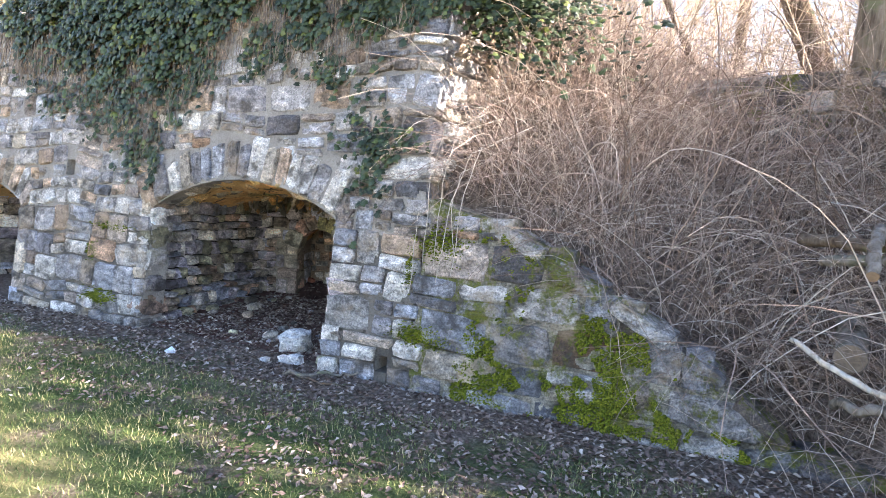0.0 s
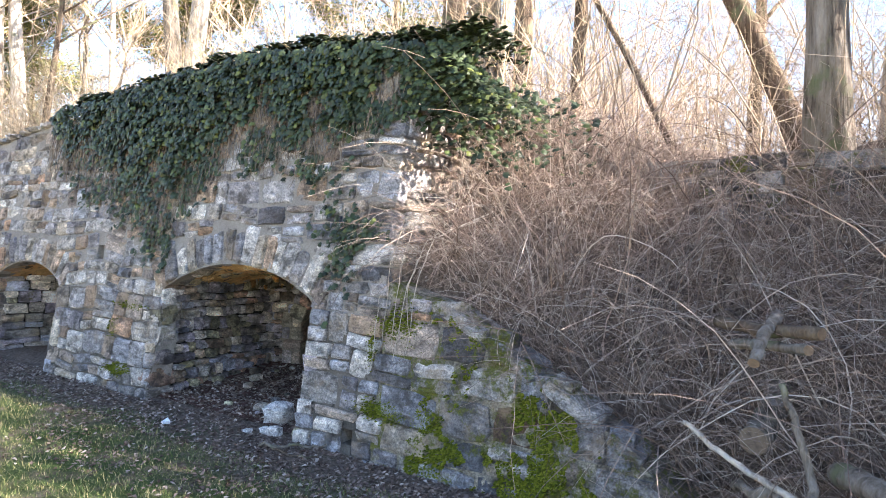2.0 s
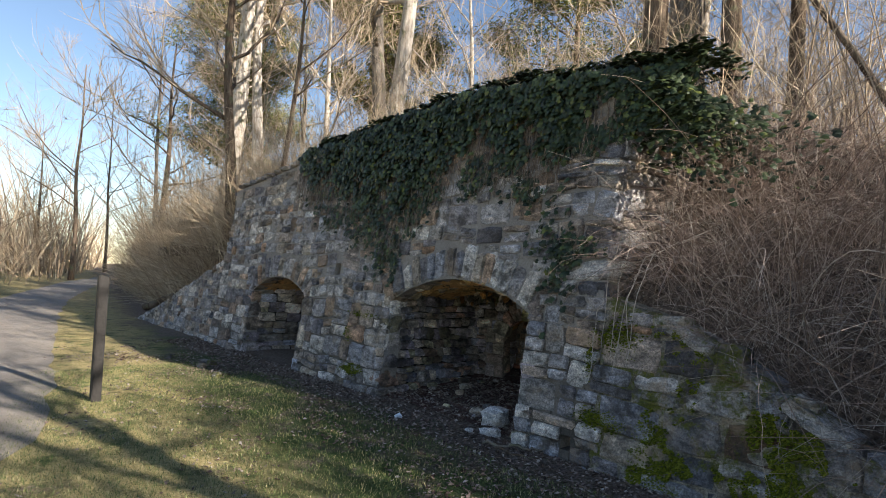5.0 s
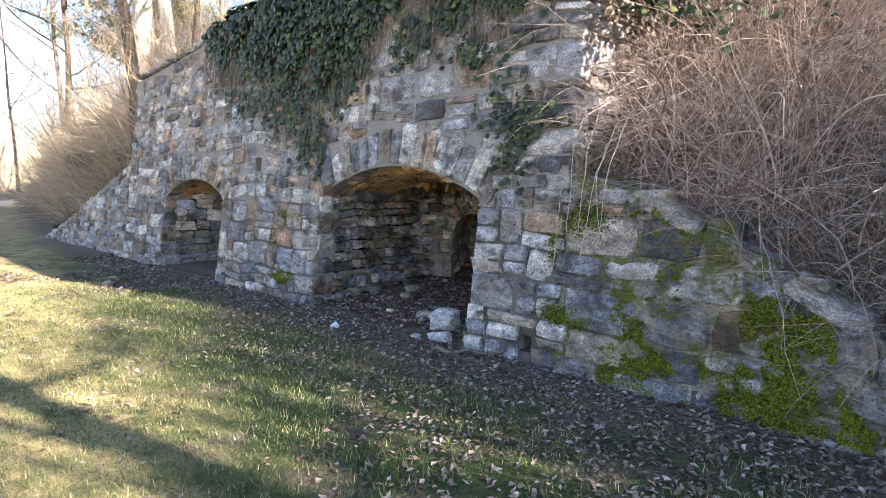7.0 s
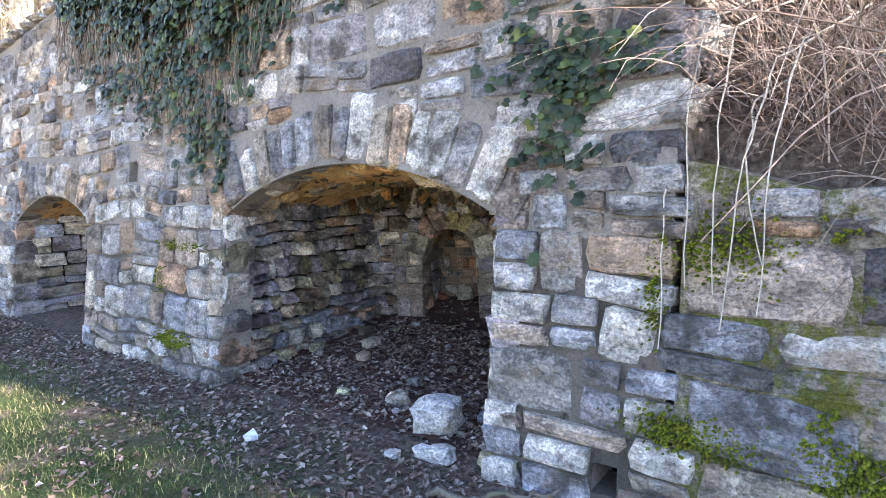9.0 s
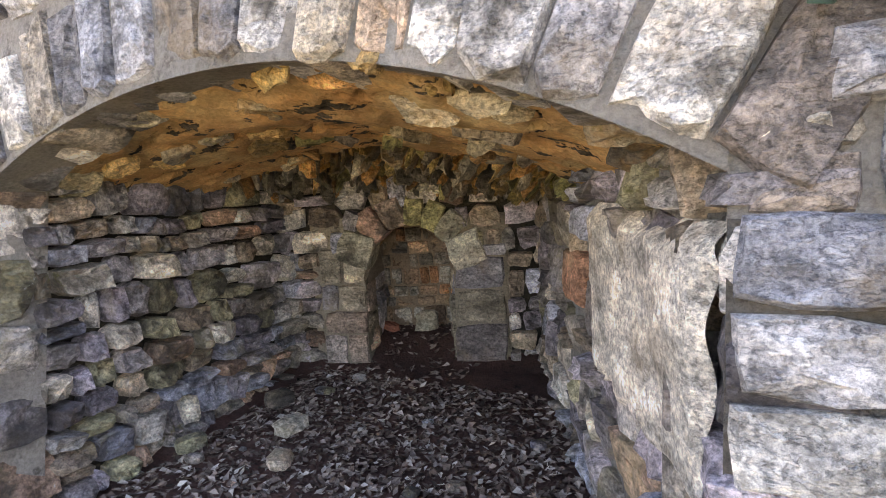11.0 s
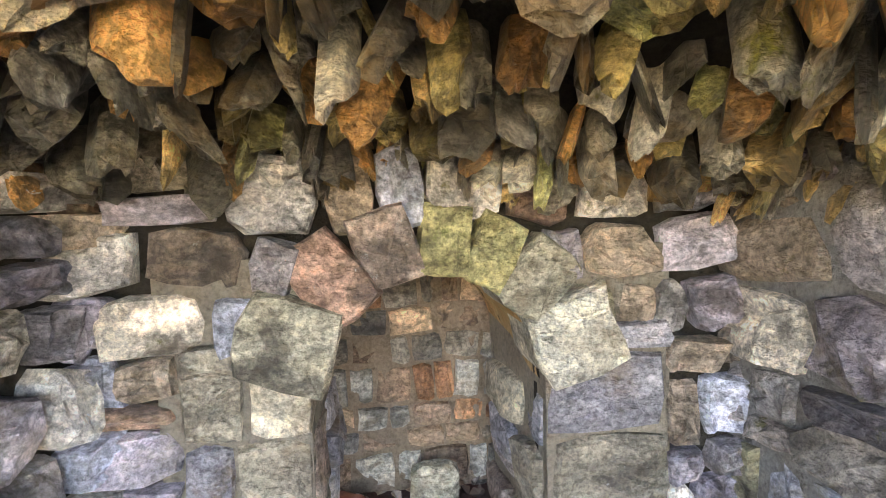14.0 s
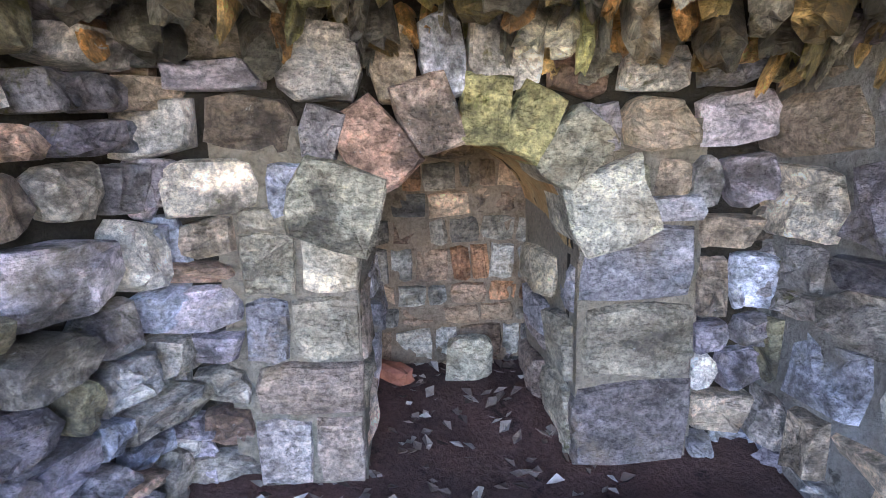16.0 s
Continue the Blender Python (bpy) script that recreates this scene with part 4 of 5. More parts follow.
def rock(name, at, size, mat, label, category="stone", seed=0, group="", spin=0.0, lumps=0.26):
    bm = bmesh.new()
    bmesh.ops.create_icosphere(bm, subdivisions=2, radius=0.5)
    r = random.Random(seed)
    o = Vector((r.uniform(0, 50), r.uniform(0, 50), 0))
    for v in bm.verts:
        p = v.co.copy()
        m = max(abs(p.x), abs(p.y), abs(p.z))
        k = 0.95 if lumps < 0.2 else 0.82
        q = p * (0.5 / m) * k + p * (1 - k)
        v.co = q * (1 + lumps * noise.noise(p * 2.3 + o))
        v.co = Vector((v.co.x * size[0], v.co.y * size[1], v.co.z * size[2]))
    me = bpy.data.meshes.new(name)
    bm.to_mesh(me)
    bm.free()
    me.materials.append(mat)
    ob = new(name, me)
    ob.matrix_world = pose(at[0], at[1], floor_at(at[0], at[1]) + size[2] * 0.36, r.uniform(-6, 6), r.uniform(-6, 6), spin)
    return tagged(ob, label, category, group)


rock("stone_block", (-0.47, 0.26), (0.27, 0.22, 0.22), white_stone, "pale squared stone block lying in the arch mouth", seed=1, spin=20, lumps=0.10)
rock("stone", (-0.27, 0.02), (0.17, 0.12, 0.10), white_stone, "pale broken stone beside the larger block", seed=2, group="loose stones")
rock("stone", (-0.36, 0.0), (0.12, 0.09, 0.07), white_stone, "small pale broken stone on the leaves", seed=3, group="loose stones")
rock("stone", (-0.5, -0.1), (0.08, 0.07, 0.05), white_stone, "small pale broken stone on the leaves", seed=4, group="loose stones")
for i, (x, y, s) in enumerate(((-1.05, 0.75, 0.10), (-0.95, 0.45, 0.16), (-1.9, 1.2, 0.15), (-1.75, 0.95, 0.13), (-2.2, 1.45, 0.17), (-1.35, 0.35, 0.09), (-2.25, 0.9, 0.14), (-0.3, 0.5, 0.10))):
    rock("stone", (x, y), (s, s * 0.8, s * 0.55), inner_m, "small grey stone on the leafy recess floor", seed=10 + i, group="loose stones", spin=i * 40)
rock("stone", (-1.87, 2.60), (0.15, 0.12, 0.16), niche_m, "pale squared stone standing in the draw hole", seed=31, spin=15)
rock("brick", (-2.1, 2.48), (0.13, 0.08, 0.06), red_brick, "broken red brick on the earth floor", "brick", 32, spin=-15)
rock("stone", (-2.22, 2.30), (0.12, 0.10, 0.07), inner_m, "flat dark stone against the jamb", seed=33)
rock("stone", (-1.46, 2.37), (0.14, 0.12, 0.15), inner_m, "rounded bluish stone at the foot of the jamb", seed=34)
for i, (x, y) in enumerate(((-5.55, -0.95), (-5.75, -1.0), (-5.4, -1.15), (-6.6, -1.3), (-4.6, -1.2))):
    rock("stone", (x, y), (0.18 - 0.02 * i, 0.13, 0.09), wing_m, "loose brown stone among the leaves", seed=40 + i, group="loose stones", spin=50 * i)
r_ = random.Random(77)
for i in range(26):
    x, y = r_.uniform(-2.2, -0.2), r_.uniform(0.2, 1.9)
    a, b = recess_side(y)
    if a + 0.2 < x < b - 0.15:
        s = r_.uniform(0.03, 0.08)
        rock("stone", (x, y), (s, s * 0.8, s * 0.5), inner_m, "small grey stone on the leafy recess floor", seed=60 + i, group="loose stones")
lit = [(-1.37, -0.42), (-1.29, -0.45), (-1.28, -0.38), (-1.35, -0.36)]
part_l = part("paper_litter", [(x, y, floor_at(x, y) + (0.02, 0.045, 0.03, 0.05)[i]) for i, (x, y) in enumerate(lit)] + [(x, y, floor_at(x, y) + 0.004) for x, y in lit],
              [(0, 1, 2), (0, 2, 3), (4, 5, 1, 0), (5, 6, 2, 1), (6, 7, 3, 2), (7, 4, 0, 3)], paper_m)
tagged(part_l, "crumpled white paper litter on the ground", "litter")


def stick(name, pts, r0, r1, mat, label, category="branch", wob=0.02, sides=7, cut=None):
    r = random.Random(int(abs(pts[0][0]) * 1000) + len(pts))
    fine = []
    P = [Vector(p) for p in pts]
    for a, b in zip(P, P[1:]):
        for i in range(5):
            fine.append(a.lerp(b, i / 5) + Vector((r.uniform(-wob, wob), r.uniform(-wob, wob), r.uniform(-wob, wob))))
    fine.append(P[-1])
    vs, fs = [], []
    tube(vs, fs, fine, [(r0 + (r1 - r0) * i / (len(fine) - 1)) * r.uniform(0.9, 1.1) for i in range(len(fine))], sides)
    ob = tagged(part(name, vs, fs, mat, None, "", True), label, category)
    if cut:
        d = (fine[0] - fine[1]).normalized()
        a = d.cross(Zp).normalized()
        b = d.cross(a)
        ring = [fine[0] + d * 0.004 + (a * math.cos(2 * math.pi * k / 10) + b * math.sin(2 * math.pi * k / 10)) * r0 * 0.97 for k in range(10)]
        part("cut_end", ring + [v - d * 0.006 for v in ring], [tuple(range(10))[::-1], tuple(range(10, 20))] + [(k, (k + 1) % 10, 10 + (k + 1) % 10, 10 + k) for k in range(10)], cut, ob, "sawn end grain")
    return ob


stick("fallen_branch", [(-0.12, -0.30, 0.03), (0.1, -0.25, 0.05), (0.3, -0.1, 0.03), (0.42, 0.02, 0.04)], 0.018, 0.008, bark_grey, "thin grey stick lying on the leaves")
stick("fallen_branch", [(0.05, -0.3, 0.02), (0.3, -0.33, 0.03), (0.5, -0.2, 0.02)], 0.012, 0.005, bark_brown, "thin brown stick lying on the leaves")
stick("cut_log", [(3.70, -0.22, 1.22), (3.72, -0.08, 1.32), (3.80, 0.25, 1.46)], 0.032, 0.036, bark_grey, "grey sawn log caught in the brush", "log", 0.006, 9, cut_wood)
stick("cut_log", [(4.0, -0.1, 1.40), (3.75, 0.15, 1.36), (3.45, 0.5, 1.36)], 0.036, 0.04, bark_brown, "brown sawn log lying across the brush", "log", 0.008, 9, cut_wood)
stick("cut_log", [(3.95, -0.1, 1.30), (3.7, 0.2, 1.27), (3.55, 0.35, 1.24)], 0.03, 0.035, bark_grey, "thin grey sawn log in the brush", "log", 0.006, 8, cut_wood)
stick("cut_log", [(3.70, 0.05, 0.72), (3.78, 0.5, 0.78), (3.82, 0.9, 0.88)], 0.085, 0.085, bark_grey, "thick sawn log stacked at the foot of the bank", "log", 0.006, 12, old_cut)
stick("cut_log", [(4.30, -0.50, 0.70), (4.2, -0.3, 0.69), (4.1, -0.1, 0.67)], 0.06, 0.065, bark_grey, "thick sawn log with a weathered end", "log", 0.006, 12, old_cut)
stick("bent_branch", [(3.36, -0.30, 0.86), (3.55, -0.36, 0.74), (3.8, -0.45, 0.64), (4.05, -0.55, 0.56), (4.25, -0.6, 0.50)], 0.014, 0.022, bark_pale, "long bare grey branch leaning in the brush", wob=0.006)
stick("bent_branch", [(3.82, -0.35, 1.16), (3.90, -0.42, 0.95), (3.97, -0.52, 0.70), (4.0, -0.58, 0.5), (4.1, -0.62, 0.35)], 0.016, 0.030, bark_grey, "crooked grey branch leaning in the brush", wob=0.01)
stick("bent_branch", [(3.6, -0.1, 0.50), (3.85, -0.3, 0.52), (4.1, -0.5, 0.54), (4.3, -0.6, 0.6)], 0.03, 0.035, bark_grey, "grey branch lying across the brush")
stick("bent_branch", [(4.2, -0.75, 0.58), (4.32, -0.95, 0.35), (4.42, -1.1, 0.1)], 0.03, 0.034, bark_grey, "lichen-covered branch at the foot of the bank", wob=0.008)
for i, (x, z0, z1, dx) in enumerate(((0.86, 1.95, 1.0, 0.05), (0.98, 1.9, 0.98, 0.03), (1.12, 1.75, 0.85, -0.08), (1.2, 1.8, 0.92, -0.04), (1.05, 1.6, 1.1, 0.12), (0.8, 1.6, 0.75, 0.02))):
    stick("hanging_cane", [(x + 0.25, face_y(z0) + 0.75, z0 + 0.35), (x + 0.05, face_y(z0) + 0.1, z0 + 0.12), (x + dx * 0.4, face_y(z0) - 0.06, z0 - (z0 - z1) * 0.3), (x + dx, face_y(z1) - 0.05, z1)], 0.005, 0.0025, cane_m, "thin pale dead cane hanging over the wall", "cane", 0.008, 5)
stick("fallen_tree", [(-9.6, 1.0, 1.45), (-11.2, 0.8, 0.9), (-12.8, 0.5, 0.35)], 0.14, 0.18, bark_brown, "dark fallen trunk leaning down the bank", "log", 0.03, 9)
stick("fallen_tree", [(-9.9, 2.2, 2.3), (-12.5, 1.6, 2.1), (-15.5, 1.0, 1.9)], 0.12, 0.2, bark_brown, "dark fallen trunk resting on the brush", "log", 0.05, 9)
stick("fallen_tree", [(-11.0, 1.5, 1.4), (-14.0, 0.8, 0.6), (-15.6, 0.6, 0.2)], 0.08, 0.12, bark_brown, "fallen limb on the bank", "log", 0.05, 8)


# ---------------------------------------------------------------- loose cover
def leaves_mesh(count, place, mat, size, name, label, curl=0.35):
    r = random.Random(len(name) + count)
    vs, fs = [], []
    for _ in range(count):
        got = place(r)
        if not got:
            continue
        x, y, z = got
        s, a = size * r.uniform(0.5, 1.3), r.uniform(0, 6.283)
        ca, sa = math.cos(a), math.sin(a)
        tx, ty = r.uniform(-0.5, 0.5), r.uniform(-0.5, 0.5)
        b = len(vs)
        k = r.uniform(-0.1, curl) * s
        for lx, ly, lz in ((-0.5, 0, 0), (-0.1, 0.28, k), (0.5, 0.03, 0.1 * s), (-0.1, -0.28, k * 0.7), (0.1, 0.0, -0.02 * s)):
            px, py = lx * s, ly * s
            vs.append((x + px * ca - py * sa, y + px * sa + py * ca, z + max(lz + tx * px + ty * py, -0.006) + 0.008))
        fs += [(b, b + 4, b + 1), (b + 1, b + 4, b + 2), (b, b + 3, b + 4), (b + 3, b + 2, b + 4)]
    ob = part(name, vs, fs, mat)
    return tagged(ob, label, "leaves", kind="stuff")


def leaf_place(r):
    k = r.random()
    if k < 0.62:
        x, y = r.uniform(-9, 5.5), -abs(r.gauss(0, 1.3)) + 0.05
    elif k < 0.67:
        x, y = r.uniform(-9, 5.0), r.uniform(-6.5, 0)
    elif k < 0.86:
        x, y = r.uniform(-2.35, -0.1), r.uniform(0.1, 1.95)
        a, b = recess_side(y)
        if not a + 0.1 < x < b - 0.08:
            return None
    else:
        x, y = r.uniform(1.0, 7.0), r.uniform(0.2, 3.0)
    if y > 0.05 and -2.3 > x:
        return None
    if 0 < x < 3.4 and 0.0 < y < 0.4:
        return None
    if n3(x, y, 3, 1.1) < r.uniform(-0.35, 0.25) + (0.12 if x < 0.5 else -0.25) and y < -0.7:
        return None
    return x, y, floor_at(x, y)


leaves_mesh(42000, leaf_place, leaf_dead, 0.042, "leaf_litter", "curled brown oak leaves scattered over the ground")
leaves_mesh(300, lambda r: ((lambda x, y: (x, y, recess_floor(x, y)))(r.uniform(-2.35, -1.35), r.uniform(1.75, 2.75))), leaf_dead, 0.05, "leaf_scatter", "pale dead leaves scattered on the red earth")


def grass_mesh(count):
    r = random.Random(90)
    vs, fs = [], []
    for _ in range(count):
        near = r.random() < 0.75
        x, y = (r.uniform(-6, 5), r.uniform(-5.0, -0.3)) if near else (r.uniform(-16, 6), r.uniform(-9, -0.6))
        d = n3(x, y, 3, 1.1) + 0.6 * n3(x, y, 8, 3.5)
        if d > 0.12 + (0.38 if y < -2.0 or (x < 1.2 and y < -0.9) else -0.05) or y > -0.5 - 0.4 * n3(x, y, 6, 0.9):
            continue
        z = ground_z(x, y)
        h, a = r.uniform(0.012, 0.042), r.uniform(0, 6.283)
        w, l = r.uniform(0.0016, 0.0036), r.uniform(0.01, 0.045)
        b = len(vs)
        ca, sa = math.cos(a), math.sin(a)
        vs += [(x - sa * w, y + ca * w, z - 0.005), (x + sa * w, y - ca * w, z - 0.005), (x + ca * l, y + sa * l, z + h)]
        fs.append((b, b + 1, b + 2))
    tagged(part("grass", vs, fs, grass_m), "short patchy winter grass", "grass", kind="stuff")


grass_mesh(170000)


# ---------------------------------------------------------------- ivy and moss
IVY_LOW = [(-6.6, 3.45), (-6.2, 3.1), (-5.6, 2.95), (-5.0, 2.75), (-4.2, 2.6), (-3.6, 2.3), (-3.2, 2.15), (-2.8, 1.82), (-2.45, 1.78), (-2.1, 2.25), (-1.7, 2.55), (-1.2, 2.7), (-0.6, 2.6), (-0.2, 2.45), (0.2, 2.6), (0.6, 2.95), (1.0, 3.0), (1.5, 2.9)]


def build_ivy():
    r = random.Random(15)
    vs, fs = [], []

    def leaf(p, n, s):
        b = len(vs)
        n = (n + Vector((r.uniform(-0.5, 0.5), r.uniform(-0.5, 0.5), r.uniform(-0.4, 0.6)))).normalized()
        u = n.cross(Zp)
        u = (u if u.length > 0.1 else Xp.copy()).normalized()
        v = n.cross(u)
        w = r.uniform(-0.8, 0.8)
        u, v = u * math.cos(w) + v * math.sin(w), v * math.cos(w) - u * math.sin(w)
        for a, c, k in ((0, -0.5, -0.05), (0.48, -0.25, -0.1), (0.28, 0.02, 0), (0.38, 0.3, -0.06), (0, 0.62, -0.12), (-0.38, 0.3, -0.06), (-0.28, 0.02, 0), (-0.48, -0.25, -0.1)):
            vs.append(p + u * a * s + v * -c * s + n * k * s)
        vs.append(p + n * 0.06 * s)
        for i in range(8):
            fs.append((b + i, b + (i + 1) % 8, b + 8))

    for _ in range(54000):
        x = r.uniform(-5.6, 1.5)
        top = interp(x, TOP) + 0.10 + 0.12 * n3(x, 0, 4, 1.6)
        low = interp(x, IVY_LOW) + 0.12 * n3(x, 0, 9, 3.0)
        z = top - abs(r.betavariate(1.0, 1.25)) * (top - low) * 1.12
        dens = min(1.0, (z - low) / 1.25 + 0.10 + 1.2 * n3(x, z, 5, 2.4))
        if z < low:
            dens = 0.12
        if x < -3.9:
            dens *= 0.55
        if x > 0.7 and z < 2.9:
            dens *= 0.1
        if r.random() > dens * 0.30 * (0.6 + 0.8 * (n3(x, z, 12, 5.0) > -0.15)):
            continue
        y = face_y(z) - 0.03 - r.uniform(0, 0.14) * min(1, max(0.15, (z - low) / 0.9))
        if x > WALL_R:
            y += (x - WALL_R) * 0.4
        leaf(Vector((x, y, z)), Vector((0, -1, 0.35)), r.uniform(0.045, 0.10))
    for _ in range(7000):
        x, q = r.uniform(-5.5, 1.6), abs(r.gauss(0, 0.5))
        z = interp(x, TOP) + 0.08 + 0.18 * abs(n3(x, q, 4, 1.3)) + r.uniform(0, 0.12)
        leaf(Vector((x, face_y(3.5) + q, z)), Vector((0, -0.3, 1)), r.uniform(0.05, 0.10))
    for _ in range(2300):
        x, y = WALL_R + abs(r.gauss(0, 0.55)) - 0.1, 0.45 + abs(r.gauss(0, 0.8))
        z = max(3.62 - 0.42 * (x - WALL_R) - r.uniform(0, 0.9) * r.random(), ground_z(x, y) + 0.05) + 0.12 * n3(x, y, 3, 2.0)
        leaf(Vector((x, y, z)), Vector((0.3, -0.6, 0.7)), r.uniform(0.045, 0.09))
    # small tufts lower down
    for cx, cz, sx, sz, k in ((0.33, 1.70, 0.15, 0.26, 110), (0.18, 2.1, 0.2, 0.25, 60), (0.55, 1.95, 0.25, 0.1, 60), (-2.35, 1.62, 0.06, 0.16, 40), (-2.75, 1.85, 0.2, 0.2, 90), (-4.2, 2.5, 0.5, 0.2, 120), (-3.4, 2.2, 0.3, 0.2, 70)):
        for _ in range(k):
            x, z = r.gauss(cx, sx * 0.6), r.gauss(cz, sz * 0.6)
            leaf(Vector((x, face_y(z) - r.uniform(0.03, 0.08), z)), Vector((0, -1, 0.4)), r.uniform(0.04, 0.08))
    ivy = empty("ivy", (0, 0, 0), "thick dark green ivy hanging over the wall top", "ivy", kind="stuff")
    part("foliage", vs, fs, ivy_m, ivy)
    vs, fs = [], []
    for _ in range(430):
        x = r.uniform(-5.6, 0.9)
        z = interp(x, TOP) - r.uniform(0, 0.6)
        low = interp(x, IVY_LOW) - r.uniform(-0.2, 0.2)
        pts = []
        while z > low:
            pts.append(Vector((x, face_y(z) - r.uniform(0.03, 0.07), z)))
            x += r.uniform(-0.05, 0.05)
            z -= r.uniform(0.08, 0.16)
        if len(pts) > 2:
            tube(vs, fs, pts, [0.006 * (1 - 0.7 * i / len(pts)) for i in range(len(pts))], 4)
    part("stems", vs, fs, ivy_stem, ivy, "thin brown ivy stems")


build_ivy()


def build_moss():
    r = random.Random(33)
    vs, fs = [], []

    def clump(x, z, s):
        b = len(vs)
        y = face_y(z) - 0.028
        k = 7
        for i in range(k):
            w = 6.283 * i / k
            rr = s * r.uniform(0.6, 1.1)
            vs.append((x + math.cos(w) * rr, y + 0.02, z + math.sin(w) * rr * 0.8))
        for i in range(k):
            w = 6.283 * i / k
            rr = s * r.uniform(0.3, 0.6)
            vs.append((x + math.cos(w) * rr, y - s * r.uniform(0.25, 0.5), z + math.sin(w) * rr * 0.8))
        vs.append((x, y - s * 0.55, z))
        for i in range(k):
            j = (i + 1) % k
            fs.append((b + i, b + j, b + k + j, b + k + i))
            fs.append((b + k + i, b + k + j, b + 2 * k))

    for cx, cz, sx, sz, n in ((0.95, 0.42, 0.22, 0.05, 70), (1.05, 1.15, 0.18, 0.10, 60), (0.78, 0.95, 0.04, 0.12, 18), (-3.0, 0.26, 0.22, 0.05, 60), (-3.2, 0.74, 0.08, 0.06, 24), (-2.9, 1.02, 0.25, 0.03, 20)):
        for _ in range(n * 7):
            clump(r.gauss(cx, sx * 0.55), r.gauss(cz, sz * 0.7), r.uniform(0.004, 0.012))
    for _ in range(22000):
        x = r.uniform(1.25, 3.3)
        z = r.uniform(0.0, interp(x, RIGHT_TOP) - 0.05)
        f = 0.8 * n3(x, z, 4, 1.7) + 0.6 * n3(x, z, 7, 6.0) + 0.35 * n3(x, z, 3, 17.0) - 0.2 * (z - 0.4)
        if f > 0.06:
            clump(x, z, r.uniform(0.005, 0.014))
    tagged(part("moss", vs, fs, moss_m, None, "", True), "bright yellow-green moss cushions on the stones", "moss", kind="stuff")


build_moss()


# ---------------------------------------------------------------- brush and trees
def twigs(name, label, count, place, length, thick, mat, droop, seed, sides=3, seg=6, up=0.9):
    r = random.Random(seed)
    vs, fs = [], []
    for _ in range(count):
        got = place(r)
        if not got:
            continue
        p = Vector(got)
        d = Vector((r.gauss(0, 0.5), r.gauss(-0.15, 0.5), up)).normalized()
        step = r.uniform(*length) / seg
        bend = Vector((r.gauss(0, 0.35), r.gauss(-0.1, 0.35), -droop * r.uniform(0.3, 1.3)))
        pts = [p]
        for i in range(seg):
            d = (d + bend / seg + Vector((r.gauss(0, 0.10), r.gauss(0, 0.10), r.gauss(0, 0.08)))).normalized()
            p = p + d * step
            pts.append(p)
        t = r.uniform(*thick)
        tube(vs, fs, pts, [t * (1 - 0.75 * i / seg) for i in range(seg + 1)], sides)
    return tagged(part(name, vs, fs, mat), label, "brush", kind="stuff")


def brush_place(r):
    x = r.uniform(1.0, 9.5)
    toe = hill_base(x)[1]
    y = toe + abs(r.gauss(0, 1.3)) - 0.02
    if x < 1.5 and y < 0.5:
        y += 0.25
    return x, y, ground_z(x, y) - 0.03


twigs("bramble_thicket", "tangled leafless brown bramble thicket on the bank", 13000, brush_place, (0.5, 1.5), (0.0016, 0.0036), twig_m, 1.5, 51)
twigs("bramble_canes", "long arching bramble canes on the bank", 700, brush_place, (1.2, 2.4), (0.003, 0.007), twig_m, 1.7, 52, 4, 9)
twigs("upper_bramble", "leafless bramble along the upper wall on the bank", 2200, lambda r: ((lambda x, y: (x, y, ground_z(x, y) - 0.03))(r.uniform(1.2, 7.0), r.uniform(1.5, 2.35))), (0.5, 1.2), (0.002, 0.004), twig_m, 1.2, 61)
twigs("wall_top_brush", "dry shrubs on top of the kiln", 1500, lambda r: ((lambda x, y: (x, y, 3.4))(r.uniform(-9, 2.0), 1.2 + abs(r.gauss(0, 2.5)))), (0.6, 2.2), (0.003, 0.007), wood_far, 0.5, 53)


def left_place(r):
    x = r.uniform(-30, -8.6)
    toe = hill_base(x)[1]
    y = toe + 0.3 + abs(r.gauss(0, 2.5))
    return x, y, ground_z(x, y) - 0.05


twigs("bank_brush", "leafless tan brush on the bank beside the path", 7000, left_place, (0.6, 2.8), (0.004, 0.012), wood_far, 0.8, 54)


def shrubs(name, label, count, place, height, thick, mat, seed, lean=0.28, boughs=5, sprays=3):
    """Branching leafless shrubs and saplings: a stem, side boughs, and fine twigs on each bough."""
    r = random.Random(seed)
    vs, fs = [], []

    def shoot(p, d, length, t, seg, sides):
        pts = [p]
        for _ in range(seg):
            d = (d + Vector((r.gauss(0, 0.17), r.gauss(0, 0.17), r.gauss(0.03, 0.12)))).normalized()
            pts.append(pts[-1] + d * length / seg)
        tube(vs, fs, pts, [t * (1 - 0.75 * i / seg) for i in range(seg + 1)], sides)
        return pts, d

    for _ in range(count):
        got = place(r)
        if not got:
            continue
        h, t = r.uniform(*height), r.uniform(*thick)
        stem, d = shoot(Vector(got), Vector((r.gauss(0, lean), r.gauss(0, lean), 1)).normalized(), h, t, 5, 3)
        for _ in range(boughs):
            k = r.randrange(1, 5)
            w = r.uniform(0, 6.283)
            side = Vector((math.cos(w), math.sin(w), r.uniform(0.2, 1.1))).normalized()
            bough, d = shoot(stem[k], side, h * r.uniform(0.22, 0.45), t * 0.45, 3, 3)
            for _ in range(sprays):
                q = bough[r.randrange(1, 4)]
                tip = q + (d + Vector((r.gauss(0, 0.6), r.gauss(0, 0.6), r.gauss(0.15, 0.5)))).normalized() * h * r.uniform(0.10, 0.26)
                tube(vs, fs, [q, tip], [t * 0.26, t * 0.07], 3)
    return tagged(part(name, vs, fs, mat), label, "brush", kind="stuff")


